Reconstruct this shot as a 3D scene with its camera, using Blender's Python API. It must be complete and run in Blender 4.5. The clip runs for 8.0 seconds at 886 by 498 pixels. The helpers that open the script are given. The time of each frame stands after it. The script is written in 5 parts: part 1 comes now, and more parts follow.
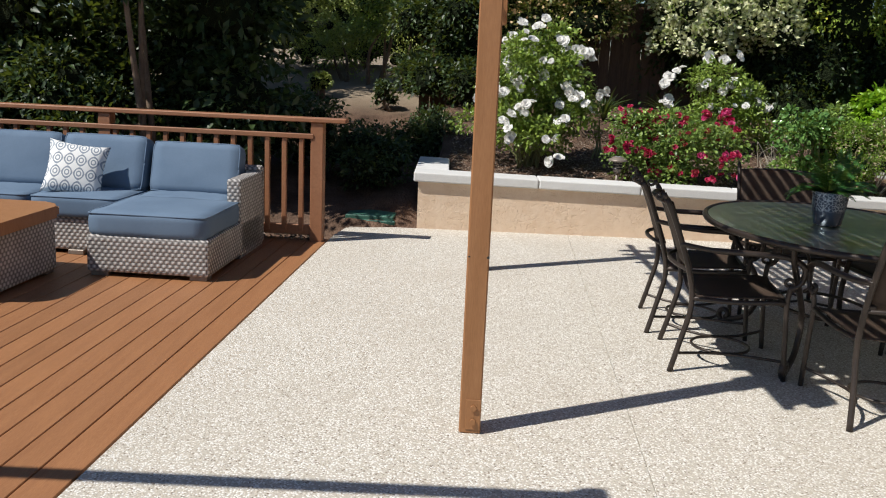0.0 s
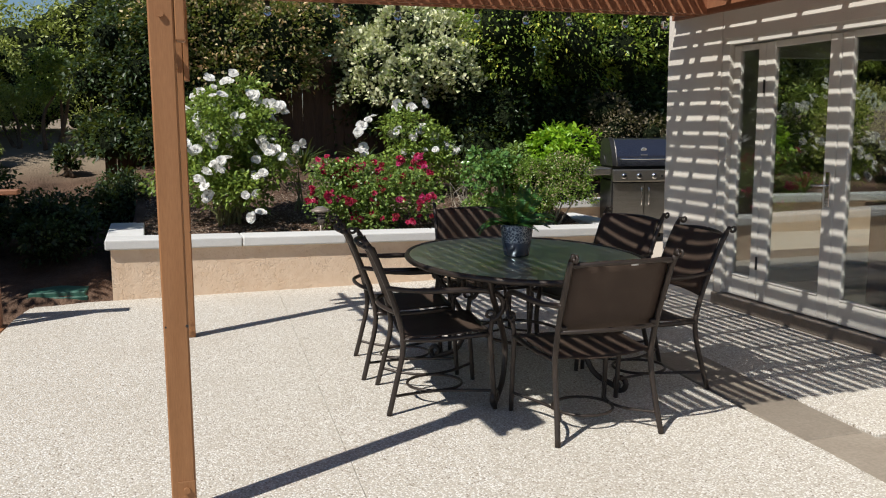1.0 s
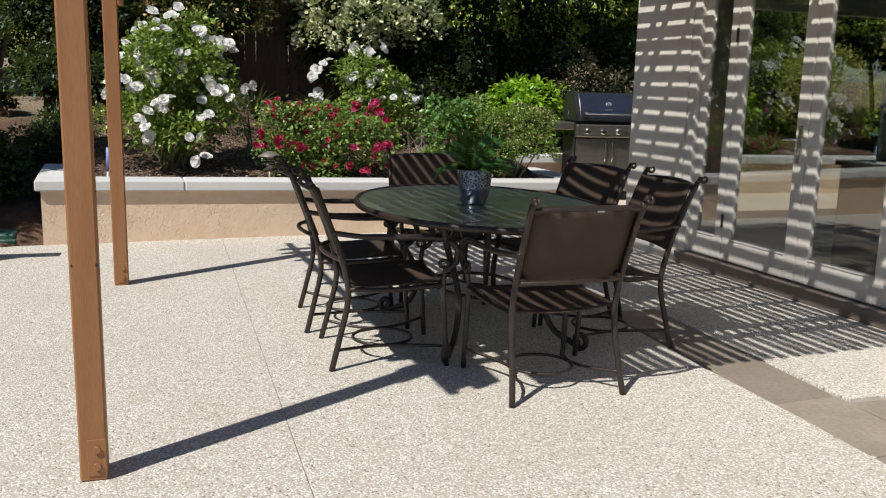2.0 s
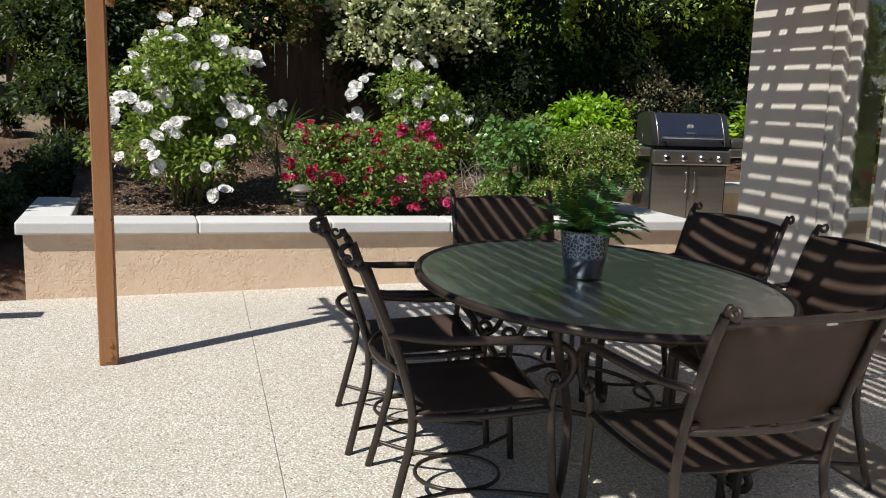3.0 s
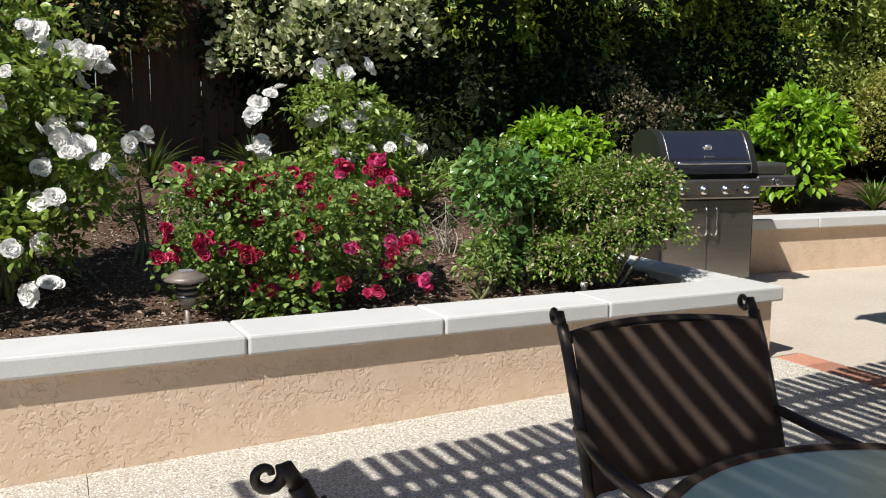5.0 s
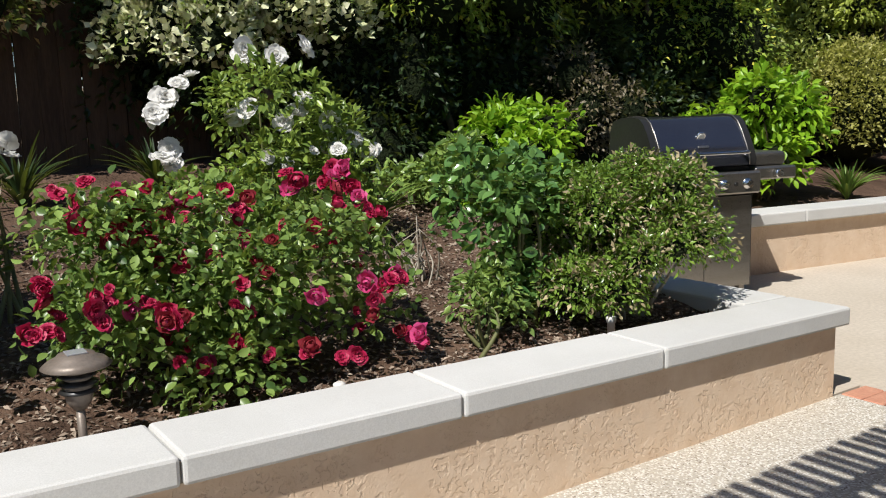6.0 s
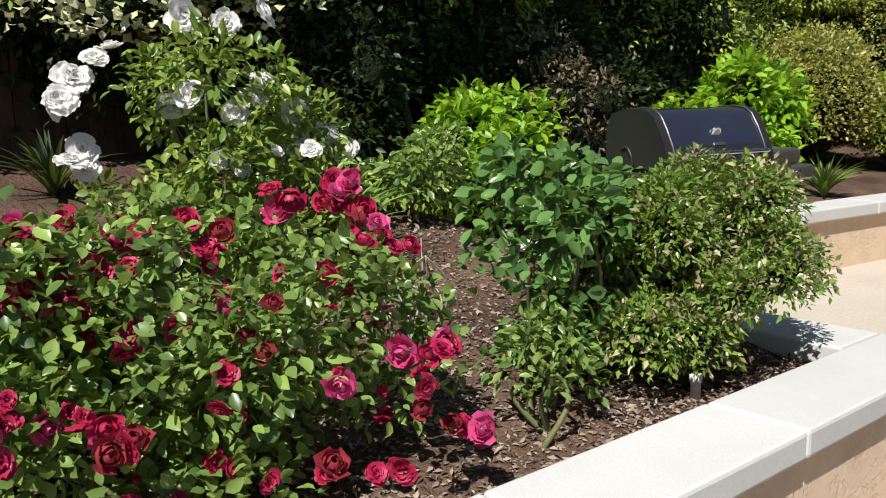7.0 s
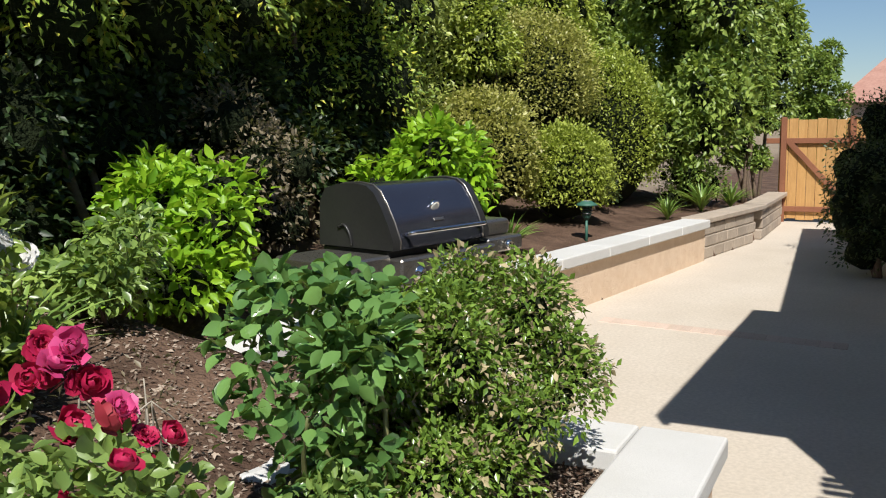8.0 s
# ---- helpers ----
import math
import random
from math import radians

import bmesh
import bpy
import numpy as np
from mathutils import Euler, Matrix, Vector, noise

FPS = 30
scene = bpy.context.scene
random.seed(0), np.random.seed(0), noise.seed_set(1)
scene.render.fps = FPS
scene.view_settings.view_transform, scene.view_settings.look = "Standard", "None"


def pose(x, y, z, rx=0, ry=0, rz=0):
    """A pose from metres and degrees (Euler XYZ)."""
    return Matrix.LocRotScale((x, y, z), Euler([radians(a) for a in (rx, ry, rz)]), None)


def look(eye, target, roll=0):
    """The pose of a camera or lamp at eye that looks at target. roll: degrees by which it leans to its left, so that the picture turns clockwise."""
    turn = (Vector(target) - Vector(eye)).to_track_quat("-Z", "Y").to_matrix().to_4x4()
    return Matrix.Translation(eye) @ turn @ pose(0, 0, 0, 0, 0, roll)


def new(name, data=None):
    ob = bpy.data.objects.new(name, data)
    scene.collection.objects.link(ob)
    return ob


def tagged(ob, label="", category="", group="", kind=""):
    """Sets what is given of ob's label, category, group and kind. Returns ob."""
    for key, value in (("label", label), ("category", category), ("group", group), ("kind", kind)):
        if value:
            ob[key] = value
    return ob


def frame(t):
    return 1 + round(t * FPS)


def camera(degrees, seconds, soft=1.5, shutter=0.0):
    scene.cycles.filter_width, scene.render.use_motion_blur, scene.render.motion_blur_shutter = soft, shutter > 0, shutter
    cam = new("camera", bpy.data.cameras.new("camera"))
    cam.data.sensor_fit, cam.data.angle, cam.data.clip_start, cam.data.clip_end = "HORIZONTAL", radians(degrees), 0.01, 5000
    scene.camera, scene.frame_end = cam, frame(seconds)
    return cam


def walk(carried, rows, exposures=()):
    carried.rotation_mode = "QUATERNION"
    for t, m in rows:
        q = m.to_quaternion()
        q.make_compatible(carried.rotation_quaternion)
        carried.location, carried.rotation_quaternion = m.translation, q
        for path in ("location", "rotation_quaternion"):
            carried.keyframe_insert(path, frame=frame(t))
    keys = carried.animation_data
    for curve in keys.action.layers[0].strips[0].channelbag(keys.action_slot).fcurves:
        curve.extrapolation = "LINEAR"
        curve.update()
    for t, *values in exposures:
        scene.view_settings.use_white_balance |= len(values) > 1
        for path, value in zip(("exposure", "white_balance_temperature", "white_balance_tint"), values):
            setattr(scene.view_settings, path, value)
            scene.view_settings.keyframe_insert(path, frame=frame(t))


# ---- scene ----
cam = camera(53.7, 8.0, soft=1.1)
PATH = [
    (0, (-0.203, -0.286, 1.486), (-0.209, 1.671, 1.075), 2.5),
    (0.5, (-0.171, -0.245, 1.491), (0.199, 1.693, 1.164), 0.9),
    (1, (-0.139, -0.201, 1.483), (0.49, 1.676, 1.2), -0.3),
    (1.2, (-0.149, -0.195, 1.482), (0.508, 1.673, 1.203), -0.2),
    (2.3, (0.1, 0.465, 1.286), (0.818, 2.289, 0.893), 1.8),
    (2.5, (0.154, 0.794, 1.256), (0.816, 2.646, 0.893), 1.3),
    (3, (0.258, 1.476, 1.395), (0.906, 3.337, 1.052), 1.6),
    (3.5, (0.397, 2.116, 1.422), (1.069, 3.967, 1.072), 1.4),
    (4, (0.461, 2.767, 1.415), (1.146, 4.615, 1.075), 1.2),
    (4.5, (0.548, 3.475, 1.372), (1.377, 5.267, 1.056), 0.5),
    (4.7, (0.593, 3.752, 1.361), (1.463, 5.529, 1.07), 0.3),
    (5.8, (0.836, 5.194, 1.326), (1.889, 6.867, 1.024), -1.2),
    (6, (0.906, 5.429, 1.349), (2.015, 7.065, 1.047), -1.6),
    (6.5, (1.009, 6.021, 1.341), (2.171, 7.613, 1.0), -1.4),
    (7, (1.147, 6.551, 1.371), (2.439, 8.039, 1.035), -1.1),
    (7.5, (1.343, 6.973, 1.379), (2.899, 8.194, 1.084), -1.9),
    (7.8, (1.376, 7.112, 1.422), (3.077, 8.116, 1.109), -0.3),
    (8, (1.391, 7.18, 1.547), (3.168, 8.06, 1.289), -0.7),
]
walk(cam, [(t, look(eye, target, roll)) for t, eye, target, roll in PATH], exposures=((0.0, 0.13), (0.5, 0.07), (1.0, 0.08), (2.5, 0.04), (3.3, 0.20), (4.5, 0.20), (6.3, 0.11), (7.2, 0.30), (8.0, 0.27)))

# ---- daylight ----
SUN_TO = Vector((-0.548, -0.283, 0.788)).normalized()
SUN_EL, SUN_AZ = math.asin(SUN_TO.z), math.atan2(SUN_TO.x, SUN_TO.y)
world = bpy.data.worlds.new("sky")
scene.world = world
world.use_nodes = True
wn = world.node_tree
sky = wn.nodes.new("ShaderNodeTexSky")
sky.sky_type, sky.sun_disc = "NISHITA", False
sky.sun_elevation, sky.sun_rotation = SUN_EL, SUN_AZ
wn.nodes["Background"].inputs[1].default_value = 0.07
sky.ozone_density, sky.dust_density = 5.0, 0.1
wn.links.new(sky.outputs[0], wn.nodes["Background"].inputs[0])
sun_data = bpy.data.lights.new("sun", "SUN")
sun_data.energy, sun_data.angle, sun_data.color = 5.0, radians(0.53), (1.0, 0.965, 0.91)
sun_ob = new("sun", sun_data)
sun_ob.matrix_world = look(SUN_TO * 40, (0, 0, 0))


# ---- materials ----
def nodes_of(name):
    m = bpy.data.materials.new(name)
    m.use_nodes = True
    nt = m.node_tree
    return m, nt, nt.nodes["Principled BSDF"]


def add(nt, kind, **values):
    n = nt.nodes.new(kind)
    for key, value in values.items():
        n.inputs[key.replace("_", " ")].default_value = value
    return n


def coords(nt):
    return nt.nodes.new("ShaderNodeNewGeometry").outputs["Position"]


def mixed(nt, fac, a, b, blend="MIX"):
    n = nt.nodes.new("ShaderNodeMix")
    n.data_type, n.blend_type = "RGBA", blend
    for socket, value in ((n.inputs[0], fac), (n.inputs[6], a), (n.inputs[7], b)):
        if isinstance(value, bpy.types.NodeSocket):
            nt.links.new(value, socket)
        elif isinstance(value, (int, float)):
            socket.default_value = value
        else:
            socket.default_value = (*value, 1)
    return n.outputs[2]


def ramp(nt, value, lo, hi, a=0.0, b=1.0):
    n = add(nt, "ShaderNodeMapRange")
    n.inputs[1].default_value, n.inputs[2].default_value = lo, hi
    n.inputs[3].default_value, n.inputs[4].default_value = a, b
    nt.links.new(value, n.inputs[0])
    return n.outputs[0]


def noise_of(nt, pos, scale, detail=4.0, rough=0.6):
    n = add(nt, "ShaderNodeTexNoise", Scale=scale, Detail=detail, Roughness=rough)
    nt.links.new(pos, n.inputs["Vector"])
    return n.outputs["Fac"]


def bumped(nt, bsdf, height, strength, distance):
    b = add(nt, "ShaderNodeBump", Strength=strength, Distance=distance)
    nt.links.new(height, b.inputs["Height"])
    nt.links.new(b.outputs[0], bsdf.inputs["Normal"])


def stretched(nt, pos, sx, sy, sz):
    m = nt.nodes.new("ShaderNodeMapping")
    m.inputs["Scale"].default_value = (sx, sy, sz)
    nt.links.new(pos, m.inputs["Vector"])
    return m.outputs[0]


def plain(name, a, b, rough=0.6, metal=0.0, coarse=3.0, fine=60.0, bump=0.15, depth=0.002, piece=0.0, stretch=None, spec=0.5):
    """A surface between two colours at two scales, with fine relief."""
    m, nt, bsdf = nodes_of(name)
    pos = coords(nt)
    if stretch:
        pos = stretched(nt, pos, *stretch)
    big, small = noise_of(nt, pos, coarse), noise_of(nt, pos, fine, 3.0)
    col = mixed(nt, ramp(nt, big, 0.3, 0.7), a, b)
    col = mixed(nt, ramp(nt, small, 0.35, 0.7, 0.0, 0.35), col, tuple(v * 0.6 for v in a))
    if piece:
        rnd = nt.nodes.new("ShaderNodeObjectInfo").outputs["Random"]
        hsv = add(nt, "ShaderNodeHueSaturation")
        nt.links.new(ramp(nt, rnd, 0, 1, 1 - piece, 1 + piece), hsv.inputs["Value"])
        nt.links.new(col, hsv.inputs["Color"])
        col = hsv.outputs[0]
    nt.links.new(col, bsdf.inputs["Base Color"])
    bsdf.inputs["Roughness"].default_value, bsdf.inputs["Metallic"].default_value = rough, metal
    bsdf.inputs["Specular IOR Level"].default_value = spec
    nt.links.new(ramp(nt, small, 0.3, 0.8, max(rough - 0.1, 0.02), min(rough + 0.12, 1)), bsdf.inputs["Roughness"])
    bumped(nt, bsdf, small, bump, depth)
    return m


def leafy(name, dark, light, rough=0.36, shine=0.35, tip=None, warm=0.5):
    """Leaves: every leaf its own shade, light shining through."""
    m, nt, bsdf = nodes_of(name)
    geo = nt.nodes.new("ShaderNodeNewGeometry")
    own = nt.nodes.new("ShaderNodeObjectInfo")
    shift = nt.nodes.new("ShaderNodeMath")
    nt.links.new(geo.outputs["Random Per Island"], shift.inputs[0])
    nt.links.new(own.outputs["Random"], shift.inputs[1])
    shade = nt.nodes.new("ShaderNodeMath")
    shade.operation = "FRACT"
    nt.links.new(shift.outputs[0], shade.inputs[0])
    col = mixed(nt, shade.outputs[0], dark, light)
    patch = noise_of(nt, geo.outputs["Position"], 2.2, 2.0)
    if warm:
        col = mixed(nt, ramp(nt, patch, 0.35, 0.7, 0.0, 0.6), col, tuple(0.5 * (a + b) * 0.8 for a, b in zip(dark, light)))
    if tip:
        col = mixed(nt, ramp(nt, geo.outputs["Random Per Island"], 0.86, 0.9), col, tip)
    nt.links.new(col, bsdf.inputs["Base Color"])
    bsdf.inputs["Roughness"].default_value = rough
    bsdf.inputs["Specular IOR Level"].default_value = 0.5
    tr = nt.nodes.new("ShaderNodeBsdfTranslucent")
    glow = mixed(nt, warm, col, (0.38, 0.46, 0.04), "MIX")
    nt.links.new(glow, tr.inputs["Color"])
    mix = nt.nodes.new("ShaderNodeMixShader")
    mix.inputs[0].default_value = shine
    nt.links.new(bsdf.outputs[0], mix.inputs[1])
    nt.links.new(tr.outputs[0], mix.inputs[2])
    nt.links.new(mix.outputs[0], nt.nodes["Material Output"].inputs["Surface"])
    return m


def pebbled(name):
    """Exposed aggregate: rounded pebbles in a pale matrix."""
    m, nt, bsdf = nodes_of(name)
    pos = coords(nt)
    flat = stretched(nt, pos, 1, 1, 0.2)
    v = add(nt, "ShaderNodeTexVoronoi", Scale=120.0, Randomness=1.0)
    nt.links.new(flat, v.inputs["Vector"])
    sep = nt.nodes.new("ShaderNodeSeparateColor")
    nt.links.new(v.outputs["Color"], sep.inputs[0])
    col = mixed(nt, sep.outputs[0], (0.43, 0.385, 0.31), (0.59, 0.545, 0.47))
    col = mixed(nt, ramp(nt, sep.outputs[1], 0.88, 0.92), col, (0.22, 0.18, 0.14))
    col = mixed(nt, ramp(nt, sep.outputs[2], 0.66, 0.72), col, (0.74, 0.72, 0.67))
    gap = ramp(nt, v.outputs["Distance"], 0.45, 0.75)
    col = mixed(nt, gap, col, (0.46, 0.42, 0.36))
    stain = noise_of(nt, flat, 0.8, 5.0)
    col = mixed(nt, ramp(nt, stain, 0.45, 0.75, 0.0, 0.35), col, (0.42, 0.37, 0.30))
    nt.links.new(col, bsdf.inputs["Base Color"])
    bsdf.inputs["Roughness"].default_value = 0.8
    bsdf.inputs["Specular IOR Level"].default_value = 0.25
    bumped(nt, bsdf, ramp(nt, v.outputs["Distance"], 0.0, 0.7, 1.0, 0.0), 0.6, 0.004)
    return m


def trowelled(name, a, b, depth):
    """Skip-trowel stucco: flat smears with ragged ridges."""
    m, nt, bsdf = nodes_of(name)
    pos = coords(nt)
    warp = noise_of(nt, pos, 9.0, 5.0, 0.65)
    v = add(nt, "ShaderNodeTexVoronoi", Scale=36.0)
    v.feature = "SMOOTH_F1"
    add_v = nt.nodes.new("ShaderNodeVectorMath")
    add_v.operation = "ADD"
    nt.links.new(pos, add_v.inputs[0])
    nz = add(nt, "ShaderNodeTexNoise", Scale=32.0, Detail=5.0)
    nt.links.new(pos, nz.inputs["Vector"])
    sc = nt.nodes.new("ShaderNodeVectorMath")
    sc.operation = "SCALE"
    sc.inputs["Scale"].default_value = 0.075
    nt.links.new(nz.outputs["Color"], sc.inputs[0])
    nt.links.new(sc.outputs[0], add_v.inputs[1])
    nt.links.new(add_v.outputs[0], v.inputs["Vector"])
    plateau = ramp(nt, v.outputs["Distance"], 0.30, 0.42)
    fine = noise_of(nt, pos, 90.0, 3.0)
    smeared = ramp(nt, noise_of(nt, pos, 5.5, 3.0, 0.6), 0.40, 0.58)
    h = mixed(nt, 0.25, mixed(nt, smeared, (0.75, 0.75, 0.75), plateau), fine)
    col = mixed(nt, ramp(nt, warp, 0.3, 0.7), a, b)
    big = noise_of(nt, pos, 1.3, 4.0)
    col = mixed(nt, ramp(nt, big, 0.5, 0.8, 0, 0.3), col, tuple(v2 * 0.72 for v2 in a))
    nt.links.new(col, bsdf.inputs["Base Color"])
    bsdf.inputs["Roughness"].default_value = 0.9
    bsdf.inputs["Specular IOR Level"].default_value = 0.2
    bumped(nt, bsdf, h, 0.75, depth)
    return m


def woven(name, a, b):
    """Flat wicker strands going over and under."""
    m, nt, bsdf = nodes_of(name)
    tc = nt.nodes.new("ShaderNodeTexCoord")
    geo = nt.nodes.new("ShaderNodeNewGeometry")
    sep = nt.nodes.new("ShaderNodeSeparateXYZ")
    nt.links.new(tc.outputs["Object"], sep.inputs[0])
    sn = nt.nodes.new("ShaderNodeSeparateXYZ")
    nt.links.new(tc.outputs["Normal"], sn.inputs[0])

    def calc(op, x, y=None):
        n = nt.nodes.new("ShaderNodeMath")
        n.operation = op
        for i, val in enumerate((x, y)):
            if val is None:
                continue
            if isinstance(val, (int, float)):
                n.inputs[i].default_value = val
            else:
                nt.links.new(val, n.inputs[i])
        return n.outputs[0]

    along = calc("ADD", sep.outputs[0], sep.outputs[1])
    row = calc("FLOOR", calc("MULTIPLY", sep.outputs[2], 38.0))
    shift = calc("MULTIPLY", calc("MODULO", row, 2.0), math.pi)
    wave_x = calc("SINE", calc("ADD", calc("MULTIPLY", along, 150.0), shift))
    wave_z = calc("ABSOLUTE", calc("SINE", calc("MULTIPLY", sep.outputs[2], 38.0 * math.pi)))
    h = calc("MULTIPLY", calc("ADD", calc("MULTIPLY", wave_x, 0.5), 0.55), calc("POWER", wave_z, 0.6))
    # Low spots of the weave are coloured dark, as shade between strands
    col = mixed(nt, h, tuple(v * 0.32 for v in a), b)
    var = noise_of(nt, geo.outputs["Position"], 7.0)
    col = mixed(nt, ramp(nt, var, 0.3, 0.7, 0.0, 0.5), col, a, "MULTIPLY")
    nt.links.new(col, bsdf.inputs["Base Color"])
    bsdf.inputs["Roughness"].default_value = 0.6
    bumped(nt, bsdf, h, 0.8, 0.006)
    return m


M = {}
M["aggregate"] = pebbled("exposed_aggregate")
M["concrete"] = plain("smooth_concrete", (0.54, 0.47, 0.38), (0.63, 0.56, 0.47), 0.85, coarse=0.9, fine=40, bump=0.1)
M["brick_faded"] = plain("faded_brick", (0.57, 0.44, 0.35), (0.63, 0.50, 0.41), 0.85, coarse=8, fine=70, bump=0.2, piece=0.08)
M["paver"] = plain("flagstone", (0.24, 0.20, 0.155), (0.33, 0.28, 0.22), 0.8, coarse=3, fine=50, bump=0.2, piece=0.12)
M["brick"] = plain("red_brick", (0.45, 0.20, 0.13), (0.52, 0.27, 0.18), 0.85, coarse=8, fine=70, bump=0.3, piece=0.2)
M["block"] = plain("wall_block", (0.36, 0.30, 0.24), (0.46, 0.38, 0.30), 0.9, coarse=5, fine=45, bump=0.5, depth=0.006, piece=0.15)
M["stucco"] = trowelled("tan_stucco", (0.64, 0.475, 0.335), (0.72, 0.57, 0.43), 0.006)
M["house"] = plain("grey_stucco", (0.67, 0.62, 0.55), (0.74, 0.69, 0.61), 0.9, coarse=2, fine=120, bump=0.5, depth=0.003)
M["cap"] = plain("cast_stone", (0.61, 0.605, 0.58), (0.67, 0.665, 0.645), 0.8, coarse=3, fine=240, bump=0.05, piece=0.05)
M["mortar"] = plain("mortar", (0.30, 0.27, 0.22), (0.36, 0.32, 0.27), 0.9)
M["door_paint"] = plain("door_paint", (0.66, 0.63, 0.57), (0.72, 0.69, 0.62), 0.45, coarse=3, fine=150, bump=0.04)
M["post"] = plain("stained_post", (0.28, 0.125, 0.045), (0.34, 0.16, 0.065), 0.6, coarse=2, fine=30, bump=0.15, stretch=(9, 9, 0.8))
M["beam"] = plain("stained_beam", (0.27, 0.11, 0.055), (0.34, 0.15, 0.075), 0.6, coarse=3, fine=30, bump=0.15, piece=0.12)
M["deck"] = plain("composite_deck", (0.265, 0.116, 0.048), (0.33, 0.152, 0.064), 0.55, coarse=4, fine=45, bump=0.2, piece=0.09, stretch=(8, 0.6, 8))
M["rail"] = plain("stained_rail", (0.26, 0.11, 0.05), (0.33, 0.15, 0.075), 0.55, coarse=3, fine=40, bump=0.15, piece=0.08)
# Dark brown wood, taken darker still for leaf shade on the fence
M["fence"] = plain("weathered_fence", (0.065, 0.036, 0.021), (0.105, 0.06, 0.035), 0.85, coarse=4, fine=25, bump=0.4, piece=0.25, stretch=(6, 6, 0.6))
M["gate"] = plain("cedar_gate", (0.50, 0.27, 0.09), (0.60, 0.35, 0.13), 0.7, coarse=4, fine=25, bump=0.3, piece=0.1, stretch=(6, 6, 0.6))
M["gate_frame"] = plain("gate_frame", (0.24, 0.09, 0.045), (0.30, 0.12, 0.06), 0.7)
M["iron"] = plain("bronze_metal", (0.035, 0.026, 0.021), (0.055, 0.041, 0.033), 0.42, metal=0.35, coarse=8, fine=90, bump=0.06)
M["sling"] = plain("woven_sling", (0.058, 0.039, 0.029), (0.078, 0.054, 0.040), 0.7, coarse=6, fine=420, bump=0.35, depth=0.001, spec=0.2)
M["cushion"] = plain("blue_canvas", (0.112, 0.165, 0.238), (0.142, 0.202, 0.28), 0.85, coarse=3, fine=260, bump=0.25, depth=0.001, spec=0.2)
M["wicker"] = woven("grey_wicker", (0.42, 0.39, 0.37), (0.62, 0.59, 0.56))
M["soil"] = plain("mulch_soil", (0.072, 0.044, 0.031), (0.20, 0.127, 0.088), 0.95, coarse=2.5, fine=38, bump=1.0, depth=0.03, spec=0.15)
nt = M["soil"].node_tree
xyz = nt.nodes.new("ShaderNodeSeparateXYZ")
nt.links.new(coords(nt), xyz.inputs[0])
soil_bsdf = nt.nodes["Principled BSDF"]
mulch_colour = soil_bsdf.inputs["Base Color"].links[0].from_socket
dry_earth = mixed(nt, noise_of(nt, coords(nt), 1.2), (0.20, 0.155, 0.105), (0.36, 0.29, 0.21))
nt.links.new(mixed(nt, ramp(nt, xyz.outputs[1], 12.2, 13.4), mulch_colour, dry_earth), soil_bsdf.inputs["Base Color"])
M["bark"] = plain("bark", (0.13, 0.09, 0.06), (0.22, 0.16, 0.11), 0.9, coarse=14, fine=60, bump=0.6, depth=0.006)
M["cane"] = plain("green_cane", (0.12, 0.15, 0.05), (0.22, 0.20, 0.09), 0.6)
M["dry"] = plain("dry_twig", (0.38, 0.34, 0.27), (0.50, 0.45, 0.37), 0.9)
M["steel"] = plain("brushed_steel", (0.30, 0.28, 0.25), (0.36, 0.34, 0.31), 0.34, metal=0.9, coarse=2, fine=60, bump=0.05, stretch=(1, 1, 14))
# Part of the sky's blue reflection is put into the lid colour
M["lid"] = plain("lid_enamel", (0.115, 0.125, 0.165), (0.145, 0.155, 0.195), 0.20, metal=0.85, coarse=2, fine=60, bump=0.0)
M["black"] = plain("black_enamel", (0.018, 0.018, 0.018), (0.028, 0.027, 0.026), 0.4, bump=0.05)
M["chrome"] = plain("chrome", (0.75, 0.75, 0.75), (0.8, 0.8, 0.8), 0.12, metal=1.0, bump=0.0)
M["lamp_metal"] = plain("path_light_metal", (0.20, 0.165, 0.135), (0.26, 0.215, 0.18), 0.5, metal=0.3, coarse=12, fine=90)
M["solar"] = plain("solar_cell", (0.30, 0.31, 0.33), (0.36, 0.37, 0.39), 0.2, bump=0.0)
M["valve"] = plain("green_plastic", (0.035, 0.12, 0.085), (0.05, 0.15, 0.11), 0.55)
M["white"] = plain("white_plastic", (0.70, 0.69, 0.65), (0.78, 0.77, 0.73), 0.5)
M["blue"] = plain("blue_plastic", (0.16, 0.25, 0.55), (0.25, 0.34, 0.62), 0.5)
M["roof"] = plain("clay_roof", (0.38, 0.20, 0.15), (0.46, 0.26, 0.20), 0.9, coarse=2, fine=10, piece=0.1)
M["far_wall"] = plain("far_wall", (0.5, 0.42, 0.33), (0.55, 0.47, 0.38), 0.9)
M["room_floor"] = plain("room_floor", (0.20, 0.18, 0.155), (0.26, 0.23, 0.20), 0.35, coarse=2, fine=40, bump=0.05)
# The room's dimness is put into this dark wall and ceiling colour
M["dark_room"] = plain("dim_room_wall", (0.10, 0.095, 0.09), (0.13, 0.12, 0.11), 0.9)
# Near-black: shade inside a crown, put into the colour of hidden blobs
M["core"] = plain("shade_core", (0.012, 0.018, 0.008), (0.022, 0.03, 0.012), 0.95, coarse=8, fine=40, bump=1.0, depth=0.05, spec=0.1)
M["leaf_rose"] = leafy("rose_leaf", (0.05, 0.115, 0.03), (0.36, 0.51, 0.125), 0.34, 0.3)
M["leaf_gloss"] = leafy("gloss_leaf", (0.04, 0.12, 0.035), (0.21, 0.38, 0.10), 0.18, 0.2)
